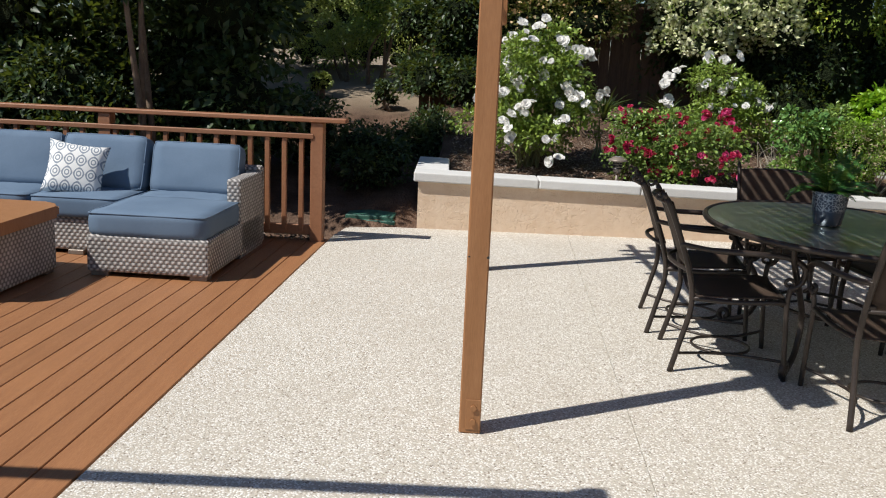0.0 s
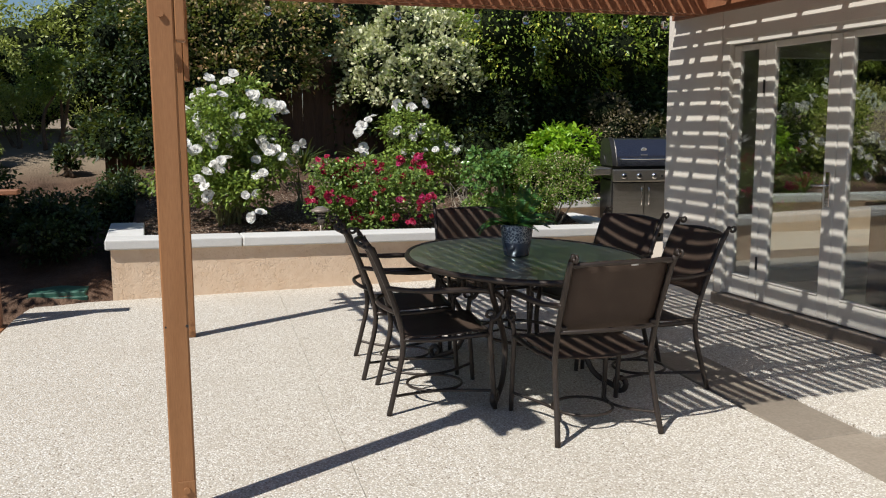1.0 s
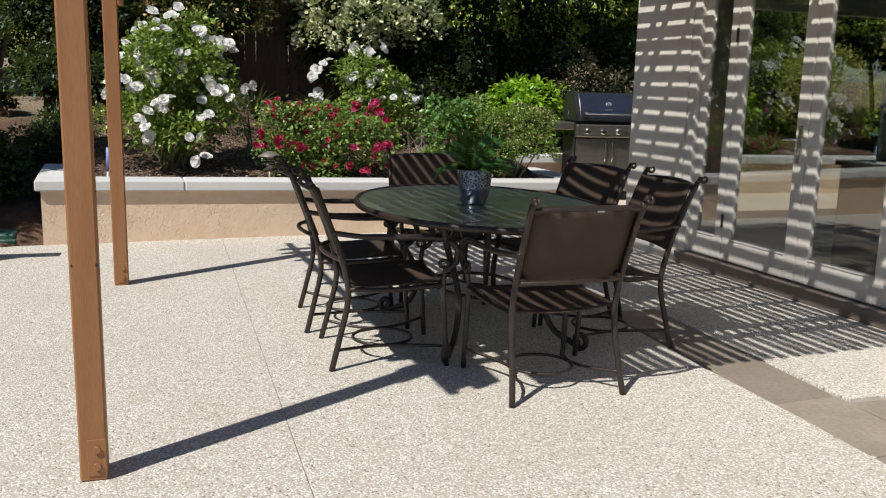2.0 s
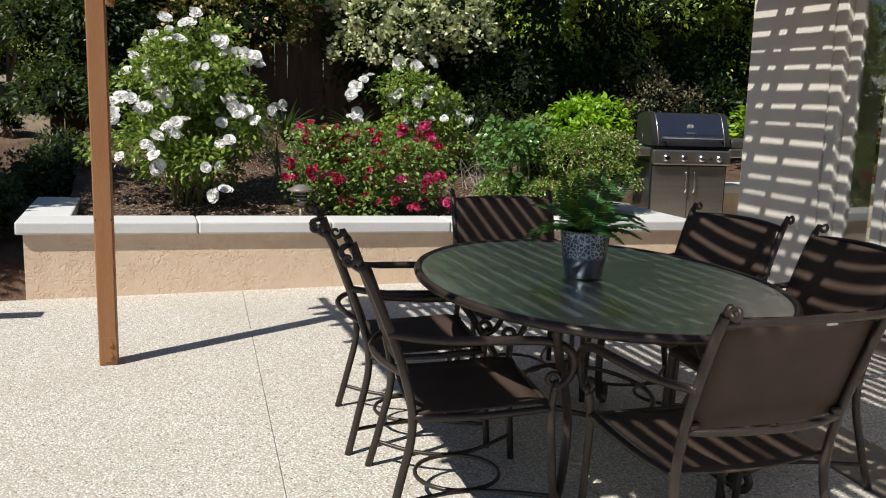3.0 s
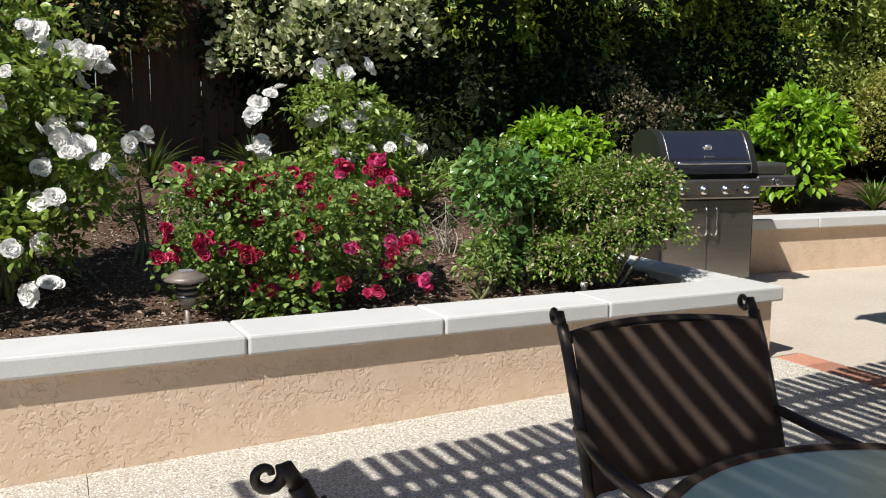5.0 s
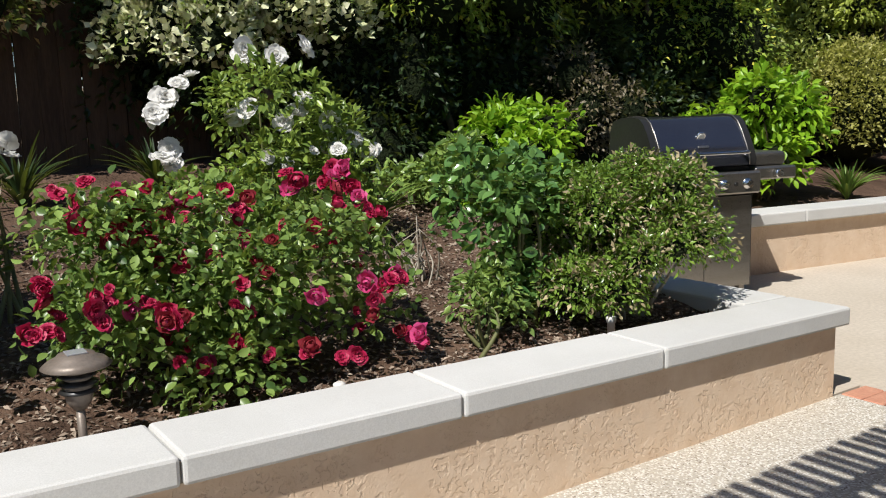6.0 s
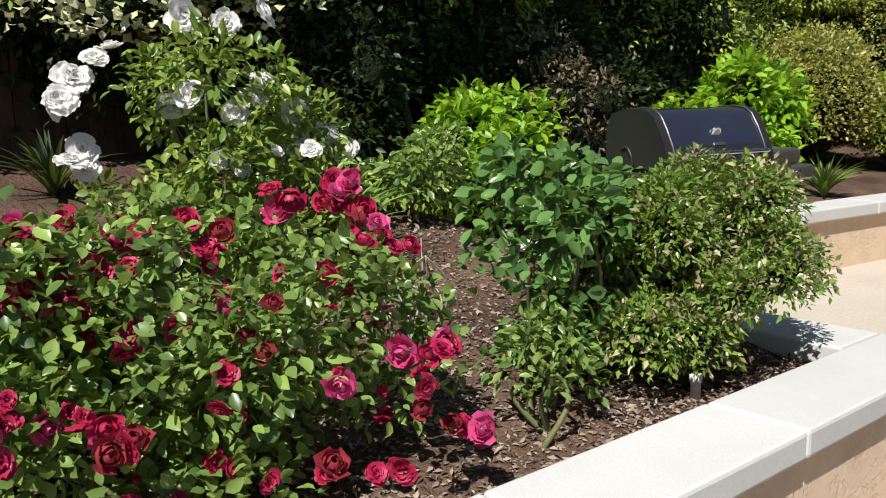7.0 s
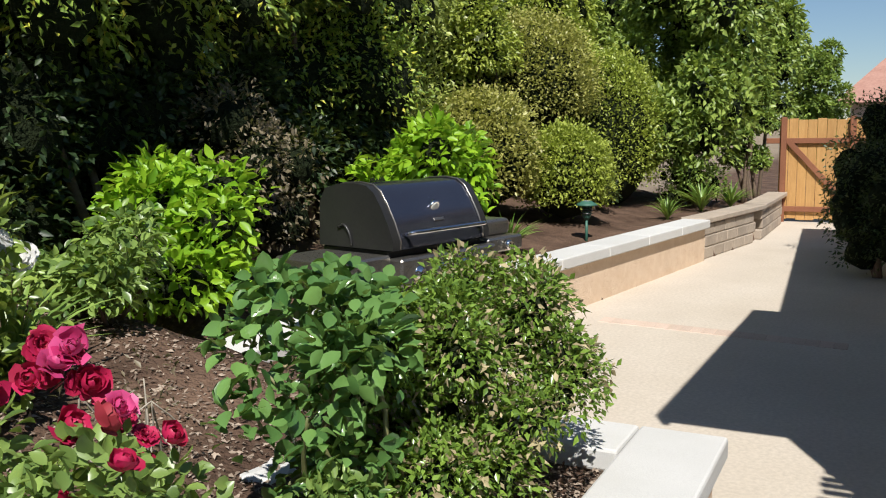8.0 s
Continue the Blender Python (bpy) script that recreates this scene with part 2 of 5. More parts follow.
M["leaf_white_rose"] = leafy("white_rose_leaf", (0.075, 0.145, 0.03), (0.38, 0.51, 0.10), 0.32, 0.32)
M["leaf_box"] = leafy("box_leaf", (0.05, 0.115, 0.02), (0.28, 0.43, 0.07), 0.26, 0.25)
M["leaf_bright"] = leafy("bright_leaf", (0.13, 0.32, 0.015), (0.42, 0.68, 0.04), 0.4, 0.4)
# The evergreens' own dark green; under trees it also stands in for shade
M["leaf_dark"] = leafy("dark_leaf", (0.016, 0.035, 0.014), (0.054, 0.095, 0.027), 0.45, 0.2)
M["leaf_mid"] = leafy("mid_leaf", (0.07, 0.135, 0.028), (0.34, 0.46, 0.09), 0.40, 0.28)
M["leaf_citrus_sun"] = leafy("sunlit_citrus_leaf", (0.10, 0.19, 0.03), (0.46, 0.60, 0.10), 0.35, 0.3, tip=(0.70, 0.68, 0.10))
M["leaf_tree_sun"] = leafy("sunlit_tree_leaf", (0.10, 0.175, 0.035), (0.46, 0.58, 0.13), 0.4, 0.32)
M["leaf_olive"] = leafy("olive_leaf", (0.17, 0.22, 0.05), (0.50, 0.56, 0.14), 0.45, 0.25)
M["leaf_clip"] = leafy("clipped_leaf", (0.20, 0.26, 0.04), (0.58, 0.66, 0.12), 0.4, 0.35)
M["leaf_clip_olive"] = leafy("clipped_olive_leaf", (0.26, 0.26, 0.06), (0.60, 0.58, 0.17), 0.4, 0.35)
M["leaf_cream"] = leafy("cream_leaf", (0.50, 0.54, 0.25), (0.88, 0.87, 0.62), 0.6, 0.15, warm=0.0)
M["leaf_lantana"] = leafy("lantana_leaf", (0.05, 0.085, 0.025), (0.27, 0.30, 0.07), 0.5, 0.3, tip=(0.62, 0.44, 0.20))
M["leaf_bronze"] = leafy("bronze_leaf", (0.102, 0.085, 0.051), (0.272, 0.221, 0.136), 0.5, 0.2)
M["leaf_fern"] = leafy("fern_leaf", (0.025, 0.098, 0.025), (0.056, 0.182, 0.042), 0.4, 0.25)
M["leaf_dry"] = leafy("dry_leaf", (0.20, 0.16, 0.08), (0.52, 0.44, 0.25), 0.7, 0.15, warm=0.0)
M["leaf_blade"] = leafy("blade_leaf", (0.085, 0.187, 0.034), (0.340, 0.510, 0.119), 0.35, 0.3)
M["lantana_flower"] = leafy("lantana_flower", (0.72, 0.44, 0.22), (0.86, 0.74, 0.46), 0.6, 0.15, warm=0.0)
M["chip"] = leafy("bark_chip", (0.10, 0.066, 0.046), (0.42, 0.335, 0.26), 0.9, 0.02, warm=0.0)
M["petal_white"] = leafy("white_petal", (0.90, 0.89, 0.86), (0.96, 0.95, 0.92), 0.6, 0.40, warm=0.0)
M["petal_red"] = leafy("red_petal", (0.33, 0.007, 0.04), (0.54, 0.022, 0.10), 0.5, 0.15, warm=0.0)
M["petal_pink"] = leafy("pink_petal", (0.50, 0.03, 0.14), (0.68, 0.09, 0.27), 0.5, 0.25, warm=0.0)
M["petal_old"] = leafy("faded_petal", (0.24, 0.012, 0.025), (0.36, 0.035, 0.05), 0.7, 0.2, warm=0.0)


def glass_material(name, tint, rough=0.0):
    m, nt, bsdf = nodes_of(name)
    bsdf.inputs["Base Color"].default_value = (*tint, 1)
    bsdf.inputs["Transmission Weight"].default_value = 1.0
    bsdf.inputs["Roughness"].default_value = rough
    bsdf.inputs["IOR"].default_value = 1.5
    return m


M["glass"] = glass_material("window_glass", (0.80, 0.83, 0.81))
nt = M["glass"].node_tree
coat = add(nt, "ShaderNodeBsdfGlossy", Roughness=0.0)
coat.inputs["Color"].default_value = (0.82, 0.84, 0.82, 1)
both_ways = nt.nodes.new("ShaderNodeMixShader")
both_ways.inputs[0].default_value = 0.13
nt.links.new(nt.nodes["Principled BSDF"].outputs[0], both_ways.inputs[1])
nt.links.new(coat.outputs[0], both_ways.inputs[2])
nt.links.new(both_ways.outputs[0], nt.nodes["Material Output"].inputs["Surface"])
M["bulb"] = glass_material("bulb_glass", (0.95, 0.95, 0.93))


def table_glass(name):
    """Obscure green-grey glass, seen from above: streaked, half shining."""
    m, nt, bsdf = nodes_of(name)
    pos = coords(nt)
    n = noise_of(nt, stretched(nt, pos, 3, 9, 3), 2.0, 3.0)
    nt.links.new(mixed(nt, n, (0.60, 0.67, 0.63), (0.72, 0.79, 0.75)), bsdf.inputs["Base Color"])
    bsdf.inputs["Roughness"].default_value, bsdf.inputs["Metallic"].default_value = 0.30, 0.975
    bumped(nt, bsdf, noise_of(nt, stretched(nt, pos, 8, 24, 8), 6.0, 2.0), 0.12, 0.004)
    return m


M["table_glass"] = table_glass("table_glass")


def filigree(name):
    """Pewter glaze with a raised pale scroll pattern on the upper part."""
    m, nt, bsdf = nodes_of(name)
    tc = nt.nodes.new("ShaderNodeTexCoord")
    v = add(nt, "ShaderNodeTexVoronoi", Scale=62.0)
    v.feature = "DISTANCE_TO_EDGE"
    nt.links.new(tc.outputs["Object"], v.inputs["Vector"])
    v2 = add(nt, "ShaderNodeTexVoronoi", Scale=90.0)
    nt.links.new(tc.outputs["Object"], v2.inputs["Vector"])
    line = ramp(nt, v.outputs["Distance"], 0.05, 0.09, 1.0, 0.0)
    ring = ramp(nt, v2.outputs["Distance"], 0.18, 0.24, 1.0, 0.0)
    both = mixed(nt, 1.0, line, ring, "LIGHTEN")
    sep = nt.nodes.new("ShaderNodeSeparateXYZ")
    nt.links.new(tc.outputs["Object"], sep.inputs[0])
    up = mixed(nt, 1.0, both, ramp(nt, sep.outputs[2], 0.075, 0.09), "MULTIPLY")
    nt.links.new(mixed(nt, up, (0.075, 0.085, 0.11), (0.42, 0.43, 0.45)), bsdf.inputs["Base Color"])
    bsdf.inputs["Roughness"].default_value, bsdf.inputs["Metallic"].default_value = 0.22, 0.6
    bumped(nt, bsdf, up, 0.4, 0.002)
    return m


M["pot"] = filigree("pewter_pot")


def printed(name):
    """White canvas with a grey-blue interlocking lattice print."""
    m, nt, bsdf = nodes_of(name)
    tc = nt.nodes.new("ShaderNodeTexCoord")
    sep = nt.nodes.new("ShaderNodeSeparateXYZ")
    nt.links.new(tc.outputs["Object"], sep.inputs[0])

    def calc(op, x, y=0.0):
        n = nt.nodes.new("ShaderNodeMath")
        n.operation = op
        for k, val in enumerate((x, y)):
            if isinstance(val, (int, float)):
                n.inputs[k].default_value = val
            else:
                nt.links.new(val, n.inputs[k])
        return n.outputs[0]

    cx = calc("COSINE", calc("MULTIPLY", sep.outputs[0], 74.0))
    cy = calc("COSINE", calc("MULTIPLY", sep.outputs[1], 60.0))
    field = calc("ADD", cx, calc("ADD", cy, calc("MULTIPLY", calc("MULTIPLY", cx, cy), -0.6)))
    lattice = ramp(nt, calc("ABSOLUTE", calc("SUBTRACT", field, 0.15)), 0.36, 0.48, 1.0, 0.0)
    heart = ramp(nt, calc("ABSOLUTE", calc("SUBTRACT", field, -1.7)), 0.36, 0.48, 1.0, 0.0)
    line = mixed(nt, 1.0, lattice, heart, "LIGHTEN")
    nt.links.new(mixed(nt, line, (0.78, 0.78, 0.76), (0.25, 0.29, 0.34)), bsdf.inputs["Base Color"])
    bsdf.inputs["Roughness"].default_value = 0.9
    return m


M["pillow"] = printed("printed_canvas")


# ---- shape helpers ----
def part(name, bm, material, parent=None, label=""):
    """Links a bmesh (or a finished mesh) as one object."""
    if isinstance(bm, bmesh.types.BMesh):
        me = bpy.data.meshes.new(name)
        bm.to_mesh(me)
        bm.free()
    else:
        me = bm
    if not me.materials:
        me.materials.append(M[material] if isinstance(material, str) else material)
    ob = new(name, me)
    if parent:
        ob.parent = parent
    if label:
        ob["label"] = label
    return ob


def thing(name, label, category, group="", kind="", at=None):
    ob = new(name)
    ob.empty_display_size = 0.1
    if at is not None:
        ob.matrix_basis = at
    return tagged(ob, label, category, group, kind)


def add_box(bm, c, s, bevel=0.0, m=None, seg=1):
    g = bmesh.ops.create_cube(bm, size=1.0)["verts"]
    bmesh.ops.scale(bm, vec=s, verts=g)
    if bevel:
        edges = list({e for v in g for e in v.link_edges})
        g = bmesh.ops.bevel(bm, geom=edges, offset=bevel, segments=seg, affect="EDGES", profile=0.5)["verts"]
    bmesh.ops.translate(bm, vec=c, verts=g)
    if m is not None:
        bmesh.ops.transform(bm, matrix=m, verts=g)
    return g


def box(c, s, bevel=0.0, m=None, seg=1):
    bm = bmesh.new()
    add_box(bm, c, s, bevel, m, seg)
    return bm


def add_tube(bm, pts, r, n=8, cap=True):
    """A round bar along points; r is one radius or one for each point."""
    pts = [Vector(p) for p in pts]
    rs = r if isinstance(r, (list, tuple)) else [r] * len(pts)
    rings, side = [], None
    for i, p in enumerate(pts):
        d = (pts[min(i + 1, len(pts) - 1)] - pts[max(i - 1, 0)]).normalized()
        if side is None:
            side = d.orthogonal().normalized()
        side = (side - d * side.dot(d)).normalized()
        up = d.cross(side)
        rings.append([bm.verts.new(p + (side * math.cos(a) + up * math.sin(a)) * rs[i]) for a in [2 * math.pi * k / n for k in range(n)]])
    for a, b in zip(rings, rings[1:]):
        for k in range(n):
            f = bm.faces.new((a[k], a[(k + 1) % n], b[(k + 1) % n], b[k]))
            f.smooth = True
    if cap:
        bm.faces.new(rings[0][::-1])
        bm.faces.new(rings[-1])


def tube(pts, r, n=8):
    bm = bmesh.new()
    add_tube(bm, pts, r, n)
    return bm


def curve_pts(keys, steps=6):
    """Smooth points through keys (Catmull-Rom)."""
    k = [Vector(p) for p in keys]
    k = [k[0] * 2 - k[1]] + k + [k[-1] * 2 - k[-2]]
    out = []
    for i in range(1, len(k) - 2):
        for s in range(steps):
            t = s / steps
            a, b, c, d = k[i - 1], k[i], k[i + 1], k[i + 2]
            out.append(0.5 * (2 * b + (c - a) * t + (2 * a - 5 * b + 4 * c - d) * t * t + (3 * b - a - 3 * c + d) * t ** 3))
    return out + [k[-2]]


def lathe(profile, n=24):
    """A turned shape from (radius, height) pairs."""
    bm = bmesh.new()
    rings = []
    for r, z in profile:
        rings.append([bm.verts.new((r * math.cos(2 * math.pi * k / n), r * math.sin(2 * math.pi * k / n), z)) for k in range(n)])
    for a, b in zip(rings, rings[1:]):
        for k in range(n):
            f = bm.faces.new((a[k], a[(k + 1) % n], b[(k + 1) % n], b[k]))
            f.smooth = True
    bm.faces.new(rings[0][::-1])
    bm.faces.new(rings[-1])
    return bm


def prism(poly, z0, z1):
    """An upright solid over a plan polygon (counter-clockwise)."""
    bm = bmesh.new()
    lo = [bm.verts.new((x, y, z0)) for x, y in poly]
    hi = [bm.verts.new((x, y, z1)) for x, y in poly]
    bm.faces.new(lo[::-1])
    bm.faces.new(hi)
    for i in range(len(poly)):
        j = (i + 1) % len(poly)
        bm.faces.new((lo[i], lo[j], hi[j], hi[i]))
    return bm


def mesh_np(name, verts, tris, smooth=False):
    me = bpy.data.meshes.new(name)
    v, f = np.asarray(verts, np.float32), np.asarray(tris, np.int32)
    me.vertices.add(len(v))
    me.vertices.foreach_set("co", v.ravel())
    me.loops.add(f.size)
    me.loops.foreach_set("vertex_index", f.ravel())
    me.polygons.add(len(f))
    me.polygons.foreach_set("loop_start", np.arange(0, f.size, 3, dtype=np.int32))
    me.update(calc_edges=True)
    return me


LEAF = np.array([(0, 0, 0), (-0.5, 0.42, 0.10), (0, 0.5, 0.0), (0.5, 0.42, 0.10), (0, 1.0, -0.08)])
LEAF_F = np.array([(0, 2, 1), (0, 3, 2), (1, 2, 4), (2, 3, 4)])
ROUND = np.array([(0, 0, 0), (-0.36, 0.22, 0.07), (-0.5, 0.5, 0.10), (-0.3, 0.80, 0.05), (0, 1.0, -0.10), (0.3, 0.80, 0.05), (0.5, 0.5, 0.10), (0.36, 0.22, 0.07), (0, 0.33, 0.0), (0, 0.68, -0.02)])
ROUND_F = np.array([(0, 8, 1), (1, 8, 2), (2, 8, 9), (2, 9, 3), (3, 9, 4), (0, 7, 8), (7, 6, 8), (6, 9, 8), (6, 5, 9), (5, 4, 9)])


def leaves_at(rng, pos, way, size, aspect, shape=LEAF, faces=LEAF_F):
    """Vertices and faces for one folded leaf at every place."""
    n = len(pos)
    way = way / np.linalg.norm(way, axis=1, keepdims=True)
    ref = rng.normal(size=(n, 3))
    ref[:, 2] += 1.6
    side = np.cross(way, ref)
    side /= np.linalg.norm(side, axis=1, keepdims=True) + 1e-9
    up = np.cross(side, way)
    s = (size * rng.uniform(0.6, 1.25, n))[:, None, None]
    local = shape[None] * np.array([aspect, 1, 1])[None, None]
    v = pos[:, None] + s * (local[..., :1] * side[:, None] + local[..., 1:2] * way[:, None] + local[..., 2:] * up[:, None])
    f = faces[None] + len(shape) * np.arange(n)[:, None, None]
    return v.reshape(-1, 3), f.reshape(-1, 3)


def foliage(name, rng, lumps, count, size, aspect, shell=0.5, rise=0.35, spread=0.8, near=False):
    """Leaves gathered on overlapping uneven lumps: rows of x, y, z, rx, ry, rz."""
    lumps = np.asarray(lumps, float)
    area = (lumps[:, 3] * lumps[:, 4] + lumps[:, 4] * lumps[:, 5] + lumps[:, 3] * lumps[:, 5])
    pick = rng.choice(len(lumps), count, p=area / area.sum())
    d = rng.normal(size=(count, 3))
    d /= np.linalg.norm(d, axis=1, keepdims=True)
    d[:, 2] = np.where(d[:, 2] < -0.55, -d[:, 2], d[:, 2])
    depth = 1 - shell * rng.random(count) ** 1.7
    wob = 1 + 0.13 * np.sin(d[:, 0] * 9 + pick) * np.cos(d[:, 1] * 8 + pick * 2) + 0.07 * rng.normal(size=count)
    pos = lumps[pick, :3] + d * lumps[pick, 3:] * (depth * wob)[:, None]
    way = d * 0.7 + rng.normal(size=(count, 3)) * spread * 0.6
    way[:, 2] += rise
    v, f = leaves_at(rng, pos, way, size, aspect, *((ROUND, ROUND_F) if near else (LEAF, LEAF_F)))
    me = mesh_np(name, v, f)
    me.polygons.foreach_set("use_smooth", [True] * len(me.polygons))
    return me


def lump_set(rng, cx, cy, z0, rx, ry, h, n, small=0.42):
    """Uneven lumps that fill a bush of that plan and height."""
    rows = []
    for i in range(n):
        a, u = rng.random() * 2 * math.pi, math.sqrt(rng.random()) * 0.72
        zz = rng.random()
        taper = math.sqrt(max(1 - (zz * 1.05 - 0.35) ** 2 * 1.2, 0.15))
        s = small * rng.uniform(0.75, 1.25)
        rows.append((cx + rx * u * taper * math.cos(a), cy + ry * u * taper * math.sin(a), z0 + h * (0.18 + 0.66 * zz), rx * s, ry * s, min(h * s * 0.7, max(rx, ry) * s)))
    return rows


def shrub(name, label, category, at, rx, ry, h, leaf, size, count, seed, aspect=0.5, lumps=14, stems=7, small=0.42, core=0.0, group="", stem="bark", shell=0.5, stem_r=0.012, rise=-0.3, clear=0.0, near=False):
    """A bush: stems rising from one foot, and a crown of leaves on lumps."""
    rng = np.random.default_rng(seed)
    x, y, z = at
    root = thing(name, label, category, group, at=pose(x, y, z))
    rows = lump_set(rng, 0, 0, clear, rx, ry, h - clear, lumps, small)
    me = foliage("foliage", rng, rows, count, size, aspect, shell, rise, near=near)
    part("foliage", me, leaf, root)
    for i in range(stems):
        r = rows[int(rng.integers(len(rows)))]
        foot = Vector((rng.normal() * 0.06, rng.normal() * 0.06, -0.04))
        tip = Vector(r[:3])
        mid = foot.lerp(tip, 0.5) + Vector((rng.normal() * 0.05, rng.normal() * 0.05, 0.06 * h))
        pts = curve_pts([foot, mid, tip], 4)
        part("stem", tube(pts, [stem_r * (1 - 0.7 * k / (len(pts) - 1)) for k in range(len(pts))], 6), stem, root)
    # Added blobs within the lumps, so a thin crown looks shaded inside
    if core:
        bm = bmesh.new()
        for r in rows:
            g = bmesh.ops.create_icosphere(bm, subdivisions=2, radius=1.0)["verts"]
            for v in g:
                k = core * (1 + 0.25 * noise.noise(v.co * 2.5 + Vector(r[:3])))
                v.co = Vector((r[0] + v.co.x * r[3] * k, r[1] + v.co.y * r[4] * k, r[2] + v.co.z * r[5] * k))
        tagged(part("shade_core", bm, "core", root), kind="stuff")
    return root, rows, rng


# ---- ground ----
def wall2_line(x):
    """The second planter wall's front, in plan."""
    return 9.86 - 0.148 * (x - 6.4)


def soil_height(x, y):
    n = 0.05 * noise.noise(Vector((x * 0.9, y * 0.9, 0.3))) + 0.02 * noise.noise(Vector((x * 4, y * 4, 1.3)))
    if y > 60 or abs(x) > 60:
        return 3.0
    if -0.38 < x < 4.4 and y > 7.82:
        return 0.36 + 0.18 * max(min(y, 16) - 8.2, 0) + n * min(1, (y - 7.82) * 2)
    if 6.75 < x < 17.4 and y > max(wall2_line(x), 8.66) + 0.1:
        return 0.36 + 0.16 * max(min(y, 16) - 10.0, 0) + n
    if 4.4 <= x <= 6.75 and y > 10.0:
        return 0.36 + 0.17 * (min(y, 16) - 9.9) + n
    if x <= -0.5 and y > 7.75:
        return 0.0 + 0.17 * (min(y, 16) - 7.75) + n * 1.5
    if -0.5 < x <= -0.38 and y > 7.75:
        return 0.0
    return -0.12


def axis_steps(lo, hi, step, far):
    core = list(np.arange(lo, hi + 1e-6, step))
    return [lo - d for d in reversed(far)] + core + [hi + d for d in far]


xs = axis_steps(-7, 19, 0.14, (1, 3, 7, 15, 40, 120, 400, 1500, 3000))
ys = axis_steps(7.0, 17, 0.12, (1, 3, 7, 15, 40, 120, 400, 1500, 3000))
ys = [y for y in ys if y >= 7.0 or y < 4]
vs = [(x, y, soil_height(x, y)) for y in ys for x in xs]
w = len(xs)
fs = []
for j in range(len(ys) - 1):
    for i in range(w - 1):
        a = j * w + i
        fs += [(a, a + 1, a + w + 1), (a, a + w + 1, a + w)]
ground = part("ground", mesh_np("ground", vs, fs), "soil")
ground.data.polygons.foreach_set("use_smooth", [True] * len(ground.data.polygons))
tagged(ground, "brown mulched garden soil rising behind the walls", "soil", kind="structure")

# patio of exposed aggregate, cut into slabs along the joint
DECK = lambda y: -1.21 + 0.063 * (y - 6.85)
JOINT = lambda y: 0.60 + 0.0632 * (y - 2.65)
patio = thing("patio", "pale exposed-aggregate concrete patio with thin joints", "patio", kind="structure")
g = 0.0012


def slab(poly):
    bm = prism(poly, -0.1, 0.0)
    top = [e for e in bm.edges if all(v.co.z > -0.01 for v in e.verts)]
    bmesh.ops.bevel(bm, geom=top, offset=0.002, segments=1, affect="EDGES")
    return part("slab", bm, "aggregate", patio)


Y0, Y1 = -5.0, 7.672
slab([(DECK(Y0) + 0.01, Y0), (JOINT(Y0) - g, Y0), (JOINT(Y1) - g, Y1), (-0.7, Y1), (-1.12, 7.55), (DECK(7.2) + 0.01, 7.2)])
slab([(JOINT(Y0) + g, Y0), (2.40, Y0), (2.745, 3.5), (2.80, 4.2), (2.80, Y1), (JOINT(Y1) + g, Y1)])
slab([(2.81, 4.61), (4.66, 4.61), (4.66, Y1), (2.81, Y1)])
slab([(3.10, 2.95), (4.3, 2.88), (4.3, 4.60), (3.16, 4.60)])
slab([(2.78, Y0), (4.3, Y0), (4.3, 2.45), (3.05, 2.5)])
bed = part("mortar_bed", prism([(-1.3, Y0), (4.7, Y0), (4.7, Y1), (-1.1, Y1)], -0.11, -0.012), "mortar", patio)

# band of flagstone pavers let into the patio
band = thing("paver_band", "dull brown flagstone band set in the patio", "paving", kind="structure")


def paver(poly):
    bm = prism(poly, -0.1, 0.001)
    top = [e for e in bm.edges if all(v.co.z > -0.01 for v in e.verts)]
    bmesh.ops.bevel(bm, geom=top, offset=0.006, segments=1, affect="EDGES")
    return part("paver", bm, "paver", band)


for y0, y1 in ((-1.2, -0.3), (-0.29, 0.7), (0.71, 1.62), (1.63, 2.42), (2.43, 3.0), (3.01, 3.62), (3.63, 4.2), (4.21, 4.6)):
    off0, off1 = 0.075 * (y0 - 3.4), 0.075 * (y1 - 3.4)
    paver([(2.755 + off0, y0), (3.10 + off0, y0), (3.10 + off1, y1), (2.755 + off1, y1)])
for x0, x1 in ((3.07, 3.68), (3.69, 4.29)):
    paver([(x0, 2.52), (x1, 2.47), (x1, 2.86), (x0, 2.91)])

# smooth concrete walk to the gate, with a soldier course of bricks
walkway = part("walkway", prism([(4.86, 6.63), (18.2, 6.63), (18.2, 8.7), (12.4, 9.4), (6.4, 10.3), (4.5, 10.3), (4.5, 7.69), (4.86, 7.69)], -0.11, -0.002), "concrete")
tagged(walkway, "smooth tan concrete walk along the house", "walkway", kind="structure")
strip = thing("brick_strip", "faded red brick strip across the walk", "bricks", kind="structure")
brick_mesh = bpy.data.meshes.new("brick")
bm = box((0, 0, 0), (0.2, 0.098, 0.06), 0.005)
bm.to_mesh(brick_mesh)
bm.free()
for k in range(11):
    b = part("brick", brick_mesh, "brick", strip)
    b.matrix_basis = pose(4.765, 7.62 - 0.105 * k, -0.027, 0, 0, 0.6 * (k % 3 - 1))
strip2 = thing("brick_strip", "faded red brick strip across the walk", "bricks", kind="structure")
faded_mesh = brick_mesh.copy()
faded_mesh.materials.clear()
for k in range(20):
    b = part("brick", faded_mesh, "brick_faded", strip2)
    b.matrix_basis = pose(8.2 + 0.024 * k / 2, 7.35 + 0.105 * k * 0.9, -0.028, 0, 0, -1)


